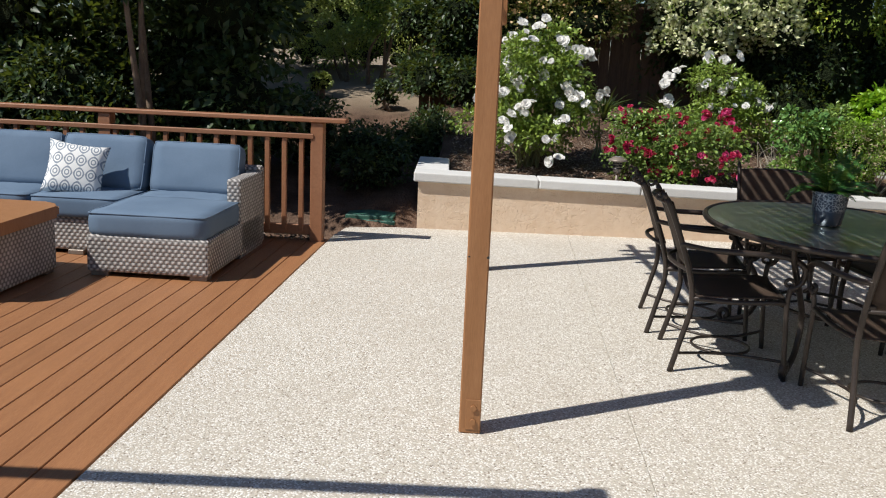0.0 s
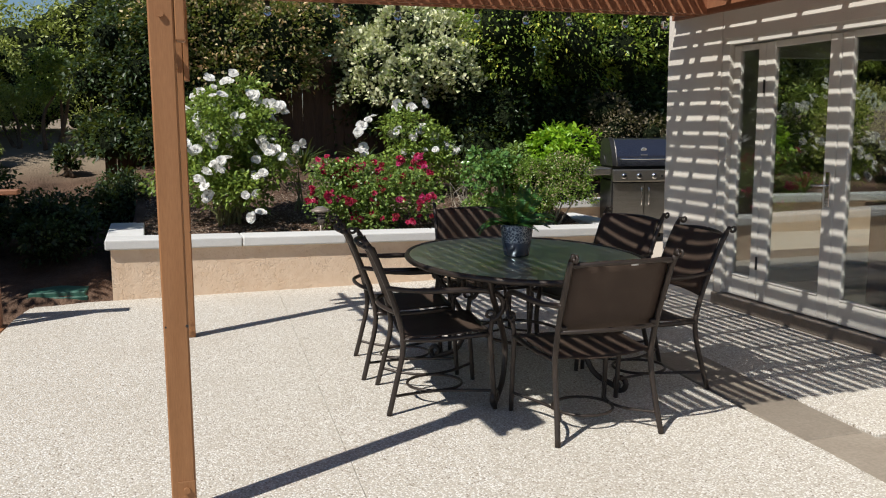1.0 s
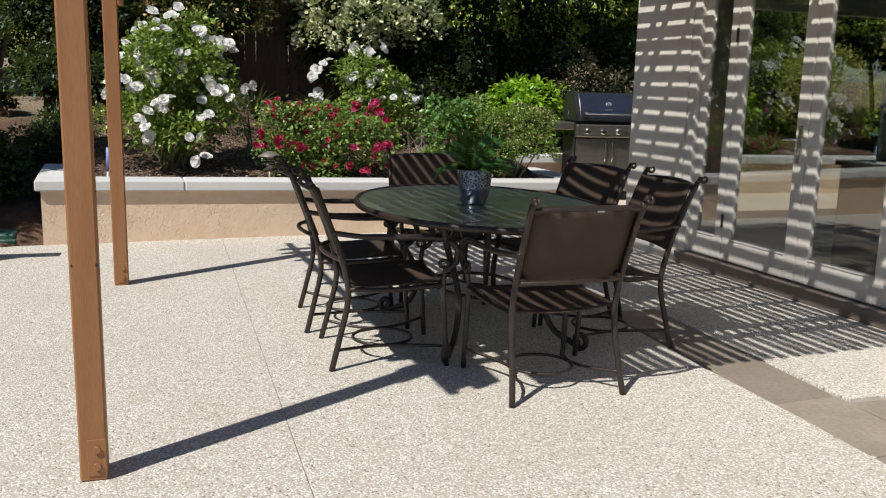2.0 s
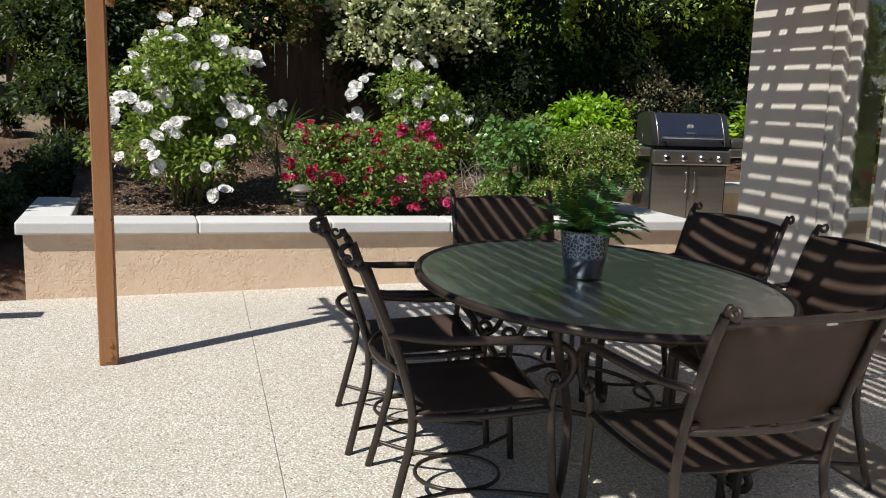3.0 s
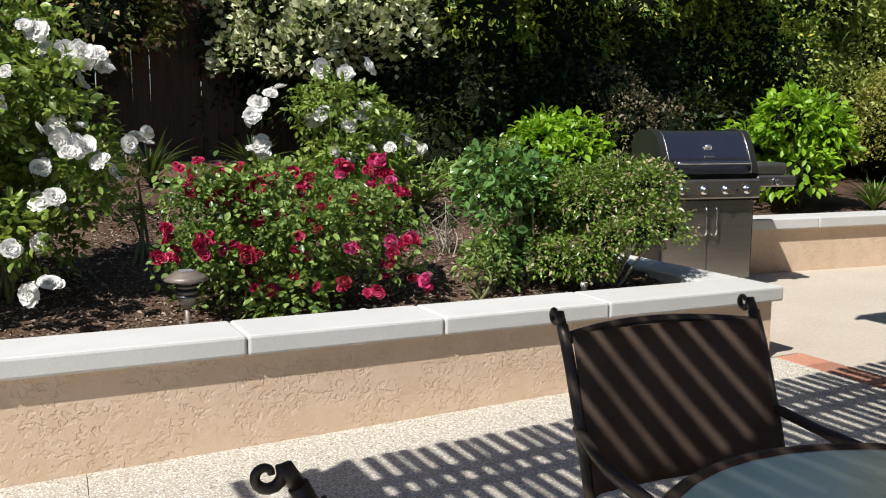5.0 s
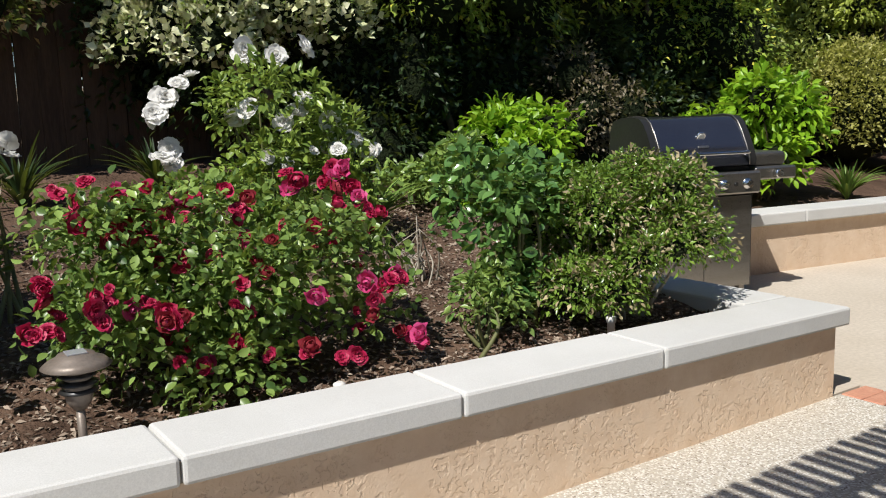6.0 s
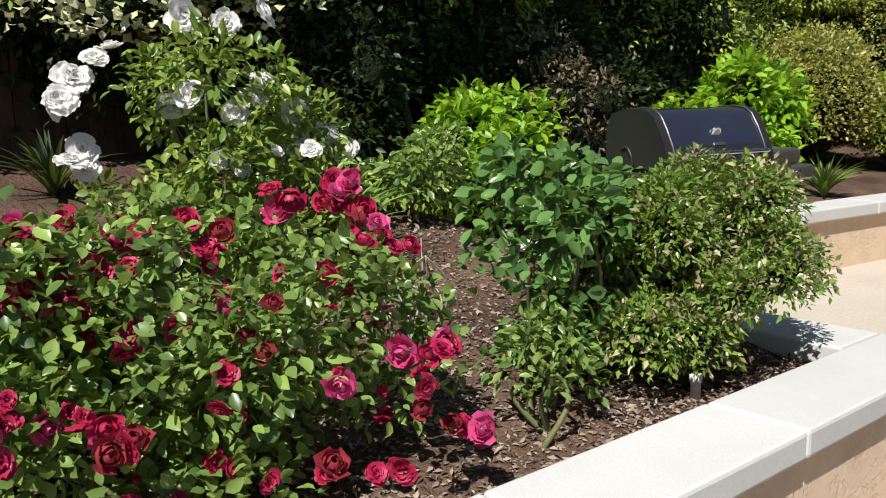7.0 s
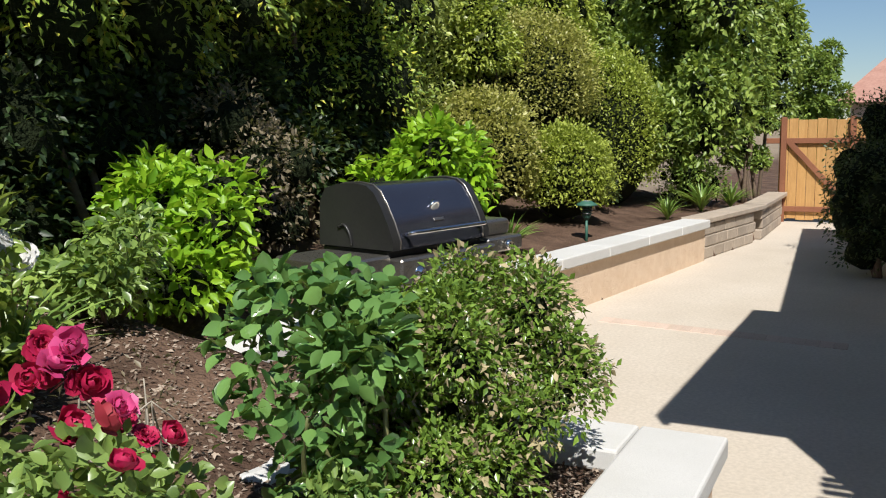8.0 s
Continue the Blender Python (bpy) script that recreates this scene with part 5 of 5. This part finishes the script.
def set_heads(owner, spots, depth, meshes, size, rng, spread=0.045):
    """Clusters of heads at known spots (x, z, how many) on the side that faces the patio."""
    base = Vector(owner.matrix_basis.translation)
    for x, z, count in spots:
        for k in range(count):
            q = Vector((x, depth(z), z)) - base + Vector(rng.normal(size=3) * (spread if count > 1 else 0.01))
            ob = part("bloom", meshes[int(rng.integers(len(meshes)))], "petal_white", owner)
            face = Vector(np.array([-0.2, -0.65, 0.5]) + rng.normal(size=3) * 0.38).normalized()
            s = size * rng.uniform(0.85, 1.2)
            ob.matrix_basis = Matrix.Translation(q) @ face.to_track_quat("Z", "Y").to_matrix().to_4x4() @ Matrix.Rotation(rng.random() * 6.28, 4, "Z") @ Matrix.Diagonal((s, s, s * 0.9, 1))


sh = soil_height
# big white rose
root, rows, rng = shrub("white_rose_bush", "tall white rose bush in full flower in the bed", "rose bush", (0.58, 8.85, sh(0.58, 8.85)), 0.88, 0.62, 1.56, "leaf_white_rose", 0.052, 10500, 11, 0.55, 48, 20, 0.23, stem="cane", clear=-0.12, near=True)
put_blooms(root, rows, WHITE_B, 0.045, rng, 60, (1, 4), 0.06, 1.1)
set_heads(root, [(0.66, 1.93, 3), (0.38, 1.81, 1), (0.47, 1.94, 1), (0.64, 1.65, 1), (0.75, 1.56, 3), (1.02, 1.72, 2), (1.13, 1.62, 2), (1.18, 1.56, 2), (0.22, 1.25, 4), (0.41, 1.33, 4), (0.37, 1.47, 4), (0.5, 1.43, 2), (0.99, 1.26, 4), (1.18, 1.18, 2), (0.43, 1.11, 4), (0.36, 0.87, 2), (0.82, 0.97, 2), (0.84, 0.75, 2), (0.78, 0.6, 1), (0.03, 1.2, 2), (0.07, 1.42, 2), (0.18, 1.51, 1), (0.69, 1.33, 2), (0.9, 1.75, 1), (0.57, 1.16, 1), (0.48, 1.63, 2)], lambda z: 8.88 - 0.5 * min(max((1.8 - z) / 0.77, 0), 1), WHITE_B, 0.056, rng, 0.05)
# second white rose, open and leggy
root, rows, rng = shrub("white_rose_bush", "smaller white rose bush with loose open canes", "rose bush", (2.82, 9.85, sh(2.82, 9.85)), 0.66, 0.5, 1.02, "leaf_white_rose", 0.054, 4200, 12, 0.5, 28, 14, 0.24, stem="cane", clear=-0.10, near=True)
put_blooms(root, rows, WHITE_B, 0.04, rng, 8, (1, 2), 0.05, 1.05)
set_heads(root, [(2.62, 1.67, 2), (2.79, 1.67, 2), (2.29, 1.55, 2), (2.21, 1.47, 1), (2.15, 1.37, 3), (2.6, 1.39, 3), (2.87, 1.41, 3), (3.09, 1.34, 1), (3.1, 1.21, 1), (3.23, 1.24, 1), (3.33, 1.2, 2), (2.23, 1.18, 3), (2.96, 1.74, 1)], lambda z: 9.72, WHITE_B, 0.058, rng, 0.03)
# red rose
root, rows, rng = shrub("red_rose_bush", "spreading red rose bush with clustered crimson flowers", "rose bush", (1.99, 8.52, sh(1.99, 8.52)), 0.90, 0.48, 0.75, "leaf_rose", 0.041, 8200, 13, 0.66, 46, 22, 0.23, stem="cane", clear=-0.12, near=True)
put_blooms(root, rows, RED_B, 0.026, rng, 48, (1, 4), 0.03, 1.05)
set_heads(root, [(2.55, 1.14, 7), (2.56, 1.05, 6), (2.35, 1.12, 3), (1.95, 1.08, 3), (2.08, 1.06, 4), (2.03, 1.01, 2), (1.52, 1.06, 4), (1.64, 1.07, 3), (1.66, 0.99, 5), (1.75, 1.07, 3), (1.78, 0.99, 2), (1.37, 0.86, 6), (1.7, 0.74, 6), (1.93, 0.77, 2), (2.4, 0.7, 3), (2.28, 0.89, 2), (2.64, 0.96, 3), (2.56, 0.76, 4), (2.48, 0.71, 2), (2.34, 0.56, 2), (2.15, 0.6, 2), (2.56, 0.56, 4), (1.33, 0.72, 4), (1.92, 0.9, 1), (1.79, 0.87, 1), (2.22, 0.75, 2), (1.5, 0.77, 3)], lambda z: 8.60 - 0.5 * min(max((1.14 - z) / 0.45, 0), 1), RED_B, 0.032, rng, 0.034)
# leafy rose without flowers, glossy leaves
shrub("rose_bush", "glossy green rose bush without flowers", "rose bush", (3.34, 8.50, sh(3.34, 8.5)), 0.46, 0.36, 0.82, "leaf_gloss", 0.060, 1250, 14, 0.68, 24, 13, 0.22, stem="cane", near=True, clear=-0.1)
# clipped box-like shrub by the corner
boxy, rows, rng = shrub("hedge_shrub", "dense small-leaved green shrub with dry twiggy lower side", "shrub", (3.90, 8.38, sh(3.90, 8.38)), 0.62, 0.53, 0.77, "leaf_box", 0.032, 21000, 15, 0.5, 44, 40, 0.26, core=0.35, stem="dry", clear=0.02)
low = [(x, y, z, rx * 1.05, ry * 1.05, rz) for x, y, z, rx, ry, rz in rows if z < 0.52 or x > 0.1]
part("dry_foliage", foliage("dry_foliage", rng, low, 4200, 0.032, 0.5, 0.25, -0.2), "leaf_dry", boxy, "dry tan leaves low on the shrub")
# bright shrubs
shrub("bright_shrub", "lime-green broadleaf shrub in sun", "shrub", (5.18, 10.85, sh(5.18, 10.85)), 0.84, 0.58, 0.82, "leaf_bright", 0.088, 3600, 16, 0.5, 18, 6, 0.36, core=0.5, near=True)
shrub("bright_shrub", "lime-green broadleaf shrub behind the grill", "shrub", (8.1, 10.6, sh(8.1, 10.6)), 0.78, 0.62, 1.40, "leaf_bright", 0.105, 3200, 17, 0.5, 20, 6, 0.36, core=0.5, near=True)
shrub("low_shrub", "dark green leafy low shrub", "shrub", (4.2, 10.35, sh(4.2, 10.35)), 0.42, 0.40, 0.48, "leaf_rose", 0.06, 1700, 18, 0.5, 16, 6, 0.36, near=True)
shrub("low_shrub", "grey-green low shrub in the bed", "shrub", (1.35, 10.2, sh(1.35, 10.2)), 0.34, 0.32, 0.5, "leaf_bronze", 0.05, 900, 19, 0.3, 8, 6, 0.45)
shrub("twiggy_shrub", "bare pale twiggy plant between roses", "shrub", (3.25, 9.15, sh(3.25, 9.15)), 0.30, 0.25, 0.55, "leaf_bronze", 0.03, 160, 20, 0.4, 8, 26, 0.4, stem="dry", stem_r=0.006)
shrub("young_shrub", "low leafy young shrub beside the roses", "shrub", (3.05, 8.28, sh(3.05, 8.28)), 0.22, 0.18, 0.36, "leaf_rose", 0.042, 420, 21, 0.45, 8, 6, 0.36, stem="cane", near=True)


def blades(name, label, at, count, length, seed, material="leaf_blade", width=0.014, spread=0.9):
    """A clump of arching strap leaves."""
    rng = np.random.default_rng(seed)
    root = thing(name, label, "grass", "clumps of strap leaves", at=pose(*at))
    for k in range(count):
        az, lean, ln = rng.random() * 6.28, rng.uniform(0.2, spread), length * rng.uniform(0.6, 1.15)
        c, s = math.cos(az), math.sin(az)
        vv, ff = [], []
        for j in range(7):
            t = j / 6
            r = ln * lean * t * (0.6 + 0.5 * t)
            z = ln * (t - 0.62 * lean * t * t)
            w = width * (1 - t ** 3) + 0.0008
            vv += [(c * r - s * w, s * r + c * w, z), (c * r, s * r, z - w * 0.5), (c * r + s * w, s * r - c * w, z)]
        for j in range(6):
            for i in range(2):
                a = 3 * j + i
                ff += [(a, a + 1, a + 4), (a, a + 4, a + 3)]
        part("blade", mesh_np("blade", vv, ff), material, root)
    return root


BL = "arching strap-leaved clump, green, in the mulch"
for x, y, c, l, s in ((3.42, 9.90, 70, 0.48, 31), (1.75, 11.1, 60, 0.5, 32), (2.6, 11.3, 50, 0.45, 33), (8.95, 10.25, 70, 0.48, 34), (-1.35, 9.4, 60, 0.5, 35), (-1.7, 10.2, 60, 0.5, 36), (14.8, 9.5, 90, 0.6, 37), (15.6, 9.2, 90, 0.5, 38), (13.6, 9.75, 60, 0.4, 39)):
    blades("strap_plant", BL, (x, y, sh(x, y)), c, l, s, "leaf_dark" if s in (32, 33) else "leaf_blade")

# ---- tall growth behind ----
def hedge(label, x, y, rx, ry, h, leaf, size, count, seed, lumps=22, z=None, name="tall_shrub", small=0.36, core=0.55, aspect=0.48, clear=0.0, stems=3):
    return shrub(name, label, "shrub", (x, y, sh(x, y) if z is None else z), rx, ry, h, leaf, size, count, seed, aspect, lumps, stems, small, core, stem_r=0.04, clear=clear, shell=0.32)


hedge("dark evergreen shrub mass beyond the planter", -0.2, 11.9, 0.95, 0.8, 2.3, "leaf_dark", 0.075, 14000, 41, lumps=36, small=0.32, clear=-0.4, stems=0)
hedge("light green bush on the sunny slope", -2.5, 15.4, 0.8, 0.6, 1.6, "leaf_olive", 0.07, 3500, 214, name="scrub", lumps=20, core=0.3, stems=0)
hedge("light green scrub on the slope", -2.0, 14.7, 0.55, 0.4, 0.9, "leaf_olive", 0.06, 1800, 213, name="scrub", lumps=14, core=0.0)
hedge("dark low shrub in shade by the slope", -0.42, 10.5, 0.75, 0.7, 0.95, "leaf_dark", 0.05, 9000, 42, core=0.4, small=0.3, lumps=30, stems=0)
lantana, rows, rng = hedge("tall hedge with small orange and yellow flowers", 1.2, 11.8, 1.5, 0.5, 2.35, "leaf_lantana", 0.065, 16000, 43, clear=0.7)
part("blossom", foliage("blossom", rng, rows, 2600, 0.05, 0.9, 0.10, 0.3), "lantana_flower", lantana, "small orange and yellow flowers")
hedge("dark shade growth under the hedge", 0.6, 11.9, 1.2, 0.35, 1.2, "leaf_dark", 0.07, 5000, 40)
# The dark leaves here also carry the shade lying on the slope
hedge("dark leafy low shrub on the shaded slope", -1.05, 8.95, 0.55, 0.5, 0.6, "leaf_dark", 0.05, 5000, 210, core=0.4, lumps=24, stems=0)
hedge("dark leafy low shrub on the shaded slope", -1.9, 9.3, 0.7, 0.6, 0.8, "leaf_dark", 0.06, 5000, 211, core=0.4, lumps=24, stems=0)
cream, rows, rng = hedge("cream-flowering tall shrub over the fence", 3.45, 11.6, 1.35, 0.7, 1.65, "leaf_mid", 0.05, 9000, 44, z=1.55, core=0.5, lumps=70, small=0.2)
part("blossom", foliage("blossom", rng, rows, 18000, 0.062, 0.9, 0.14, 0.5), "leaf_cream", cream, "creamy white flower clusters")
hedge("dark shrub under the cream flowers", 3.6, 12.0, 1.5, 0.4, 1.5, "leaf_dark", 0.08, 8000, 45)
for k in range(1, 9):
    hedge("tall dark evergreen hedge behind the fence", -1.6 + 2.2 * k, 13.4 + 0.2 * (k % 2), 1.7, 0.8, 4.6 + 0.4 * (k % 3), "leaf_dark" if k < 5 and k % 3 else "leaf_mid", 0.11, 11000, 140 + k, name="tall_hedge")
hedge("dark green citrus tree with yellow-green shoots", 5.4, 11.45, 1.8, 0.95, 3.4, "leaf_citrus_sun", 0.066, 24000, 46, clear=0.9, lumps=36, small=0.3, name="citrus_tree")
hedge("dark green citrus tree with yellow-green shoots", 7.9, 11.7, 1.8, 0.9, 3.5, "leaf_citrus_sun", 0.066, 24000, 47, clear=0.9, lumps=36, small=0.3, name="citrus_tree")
# Leaf colour is dark in place of the shade under the citrus crowns
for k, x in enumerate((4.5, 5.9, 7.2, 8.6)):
    hedge("dense shrub below the citrus, overhang shade put into dark leaves", x, 11.75, 0.95, 0.4, 1.7, "leaf_dark", 0.085, 7000, 160 + k, core=0.5)
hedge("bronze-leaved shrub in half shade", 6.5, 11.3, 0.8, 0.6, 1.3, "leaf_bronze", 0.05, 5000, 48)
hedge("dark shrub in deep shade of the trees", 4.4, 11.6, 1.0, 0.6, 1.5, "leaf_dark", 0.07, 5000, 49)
def clipped(label, x, y, r, zc, tall, leaf, count, seed):
    """A bush sheared round: one close even head of small leaves, a little bumpy, on a short trunk."""
    rng = np.random.default_rng(seed)
    foot = sh(x, y)
    root = thing("clipped_shrub", label, "shrub", "clipped shrubs", at=pose(x, y, foot))
    c = zc - foot
    rows = [(0, 0, c, r, r * 0.9, tall)] * 5
    for k in range(14):
        d = rng.normal(size=3)
        d /= np.linalg.norm(d)
        rows.append((d[0] * r * 0.62, d[1] * r * 0.56, c + d[2] * tall * 0.62, r * 0.42, r * 0.40, tall * 0.42))
    part("foliage", foliage("foliage", rng, rows, count, 0.055, 0.55, 0.20, 0.2, 1.2), leaf, root)
    # Dark inner ball stands in for shade between the sheared leaves
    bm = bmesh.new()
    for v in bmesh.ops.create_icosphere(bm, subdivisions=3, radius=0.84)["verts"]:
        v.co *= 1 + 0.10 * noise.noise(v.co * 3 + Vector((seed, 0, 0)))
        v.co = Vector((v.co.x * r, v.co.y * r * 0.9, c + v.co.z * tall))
    part("shade_core", bm, "core", root)
    part("trunk", tube([(0, 0, -0.05), (0.03, 0.01, c * 0.5), (0, 0, c)], 0.045, 7), "bark", root)


clipped("olive-green shrub clipped into a large ball", 13.1, 11.6, 1.02, 2.28, 0.88, "leaf_clip_olive", 24000, 50)
clipped("olive-green clipped shrub with bronze tips", 10.9, 11.35, 0.72, 1.30, 0.74, "leaf_clip_olive", 15000, 51)
clipped("small bright green clipped ball shrub", 11.75, 10.6, 0.60, 1.02, 0.60, "leaf_clip", 13000, 52)
clipped("upright clipped green shrub, rounded on top", 14.6, 10.9, 0.88, 1.48, 1.25, "leaf_clip", 22000, 53)
hedge("dense green growth between the clipped shrubs", 11.9, 12.0, 1.7, 0.5, 1.9, "leaf_tree_sun", 0.07, 12000, 65, core=0.5)
pink, rows, rng = hedge("sunlit green flowering shrub behind the clipped balls", 11.6, 11.75, 1.0, 0.55, 2.9, "leaf_clip", 0.075, 11000, 216, core=0.4, clear=1.3)
part("blossom", foliage("blossom", rng, rows, 160, 0.085, 0.9, 0.10, 0.5), "leaf_cream", pink, "a few pale flowers")
hedge("sunlit yellow-green shrub above the clipped balls", 14.6, 11.7, 1.2, 0.55, 3.4, "leaf_clip", 0.085, 11000, 217, core=0.4, clear=1.6)
hedge("low dark green shrub at the foot of the clipped shrubs", 13.3, 10.75, 0.55, 0.4, 0.75, "leaf_dark", 0.05, 3000, 218, core=0.4)
hedge("low green shrub by the block wall", 15.6, 10.0, 0.6, 0.4, 0.8, "leaf_mid", 0.05, 3000, 219, core=0.4)
hedge("light green shrub with drooping shoots", 15.0, 10.9, 0.9, 0.7, 2.3, "leaf_tree_sun", 0.10, 11000, 54, core=0.4)
hedge("tall green tree beside the gate", 16.6, 10.0, 2.4, 1.5, 6.0, "leaf_tree_sun", 0.13, 30000, 55, name="tree", lumps=60, small=0.26, core=0.35)
hedge("tall green tree above the garden", 14.7, 13.0, 2.3, 0.9, 6.4, "leaf_tree_sun", 0.13, 30000, 56, name="tree", lumps=50, small=0.3, core=0.4)
hedge("tall green tree beyond the garden fence", 18.6, 12.3, 2.3, 1.3, 6.2, "leaf_tree_sun", 0.13, 20000, 215, name="tree", lumps=44, small=0.3, core=0.4)
hedge("tall green tree above the garden", 9.8, 12.2, 2.0, 0.8, 3.1, "leaf_olive", 0.09, 22000, 57, name="tree", lumps=36, core=0.45)
hedge("tall green tree beyond the gate", 19.2, 9.3, 1.2, 1.0, 6.2, "leaf_tree_sun", 0.12, 14000, 220, name="tree", lumps=40, small=0.3, core=0.4, clear=0.8)
hedge("feathery grey-green tree beyond the gate", 23.5, 8.45, 0.9, 0.9, 4.0, "leaf_mid", 0.11, 15000, 58, name="tree", lumps=40, small=0.26, z=0, core=0.3)
for k, x in enumerate((-13.0, -9.0, -5.0, -0.5)):
    hedge("sunlit green trees on the far hillside", x, 25.0 + k % 2, 2.8, 1.5, 3.2, "leaf_mid" if k % 2 else "leaf_olive", 0.15, 9000, 170 + k, name="tree", core=0.5)
hedge("dark clipped conical shrub against the house", 11.6, 7.15, 0.55, 0.5, 1.5, "leaf_dark", 0.05, 5000, 59, z=-0.02, small=0.5)
hedge("dark shrub against the house", 13.5, 7.2, 0.7, 0.55, 2.0, "leaf_dark", 0.06, 4000, 60, z=-0.02, small=0.5)
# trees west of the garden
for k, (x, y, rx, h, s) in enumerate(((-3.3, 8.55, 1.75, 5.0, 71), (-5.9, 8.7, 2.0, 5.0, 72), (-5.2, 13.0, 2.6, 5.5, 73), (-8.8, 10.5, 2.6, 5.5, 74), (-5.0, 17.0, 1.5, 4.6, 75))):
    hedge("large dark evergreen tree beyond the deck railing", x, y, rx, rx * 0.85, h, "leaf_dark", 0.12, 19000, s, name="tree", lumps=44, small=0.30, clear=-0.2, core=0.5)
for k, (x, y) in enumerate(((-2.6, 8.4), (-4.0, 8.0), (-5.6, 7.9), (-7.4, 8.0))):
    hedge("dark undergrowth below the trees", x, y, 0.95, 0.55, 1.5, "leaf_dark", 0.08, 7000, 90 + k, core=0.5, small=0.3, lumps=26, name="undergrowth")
# Extra crown, unseen overhead, added only to darken the slope below
hedge("added tree crown out of view, there to shade the slope", -3.0, 7.95, 1.15, 1.0, 3.7, "leaf_dark", 0.11, 9000, 96, name="tree", clear=2.1, core=0.6)
hedge("light green young tree on the sunny slope", -1.5, 14.3, 0.5, 0.45, 1.5, "leaf_mid", 0.07, 2200, 81, core=0.0, name="young_tree", clear=0.5)
for k, (x, y, r, h, leaf) in enumerate(((-2.6, 15.6, 0.6, 0.5, "leaf_olive"), (-1.9, 16.2, 0.8, 0.7, "leaf_mid"), (-1.1, 15.8, 0.6, 0.8, "leaf_olive"), (-3.0, 17.0, 0.8, 0.9, "leaf_mid"), (-2.2, 17.8, 0.9, 1.1, "leaf_bright"), (-0.7, 17.2, 0.8, 1.2, "leaf_mid"), (-2.2, 13.2, 0.25, 0.35, "leaf_olive"), (-1.2, 12.6, 0.22, 0.4, "leaf_dark"))):
    hedge("loose green scrub on dry earth of the slope", x, y, r, r * 0.7, h, leaf, 0.055, int(1500 * r) + 500, 200 + k, name="scrub", lumps=12, stems=4)
hedge("pale green scrub on the sunny slope", -1.0, 19.5, 1.8, 1.0, 1.6, "leaf_olive", 0.08, 4000, 82)
hedge("grey-green feathery tree on the hill", -1.4, 20.5, 2.4, 1.5, 2.9, "leaf_olive", 0.10, 9000, 83, name="tree", core=0.6)
hedge("grey-green tree on the hill", 2.5, 18.5, 3.4, 1.6, 3.6, "leaf_mid", 0.12, 8000, 84, name="tree")

hedge("leafy green shrub beside the gate", 15.6, 9.75, 0.7, 0.5, 1.5, "leaf_mid", 0.08, 6000, 61, core=0.4)
hedge("leafy green vine against the gate post", 17.0, 9.18, 0.42, 0.48, 2.6, "leaf_mid", 0.07, 8000, 62, core=0.5)
lone, rows, rng = shrub("rose_cane", "single tall rose cane with a fading white bloom", "rose bush", (1.42, 9.35, sh(1.42, 9.35)), 0.10, 0.10, 0.66, "leaf_white_rose", 0.045, 60, 63, 0.55, 5, 4, 0.4, stem="cane", near=True)
for k in range(4):
    b = part("bloom", WHITE_B[k % 3], "petal_white", lone)
    b.matrix_basis = pose(0.04 * math.cos(k * 2), 0.04 * math.sin(k * 2), 0.66 + 0.02 * k, -20 * k, 15, 0) @ Matrix.Scale(0.045, 4)

# mulch chips and dry leaves strewn on the bed
rng = np.random.default_rng(90)
n = 22000
px = rng.uniform(-0.2, 4.3, n)
py = 7.98 + 2.6 * rng.random(n) ** 1.5
pz = np.array([soil_height(a, b) + 0.006 for a, b in zip(px, py)])
way = rng.normal(size=(n, 3))
way[:, 2] *= 0.25
v, f = leaves_at(rng, np.stack([px, py, pz], 1), way, 0.030, 0.4)
litter = part("leaf_litter", mesh_np("leaf_litter", v, f), "chip")
tagged(litter, "loose bark chips and dry leaves on the mulch", "mulch", kind="stuff")

n = 260
px = rng.uniform(-2.0, -1.25, n)
py = 6.86 + 0.22 * rng.random(n) - 0.063 * (px + 1.28)
way = rng.normal(size=(n, 3))
way[:, 2] *= 0.2
v, f = leaves_at(rng, np.stack([px, py, np.full(n, 0.012)], 1), way, 0.04, 0.4)
tagged(part("dry_leaves", mesh_np("dry_leaves", v, f), "chip"), "dry fallen leaves gathered under the deck railing", "leaves", kind="stuff")
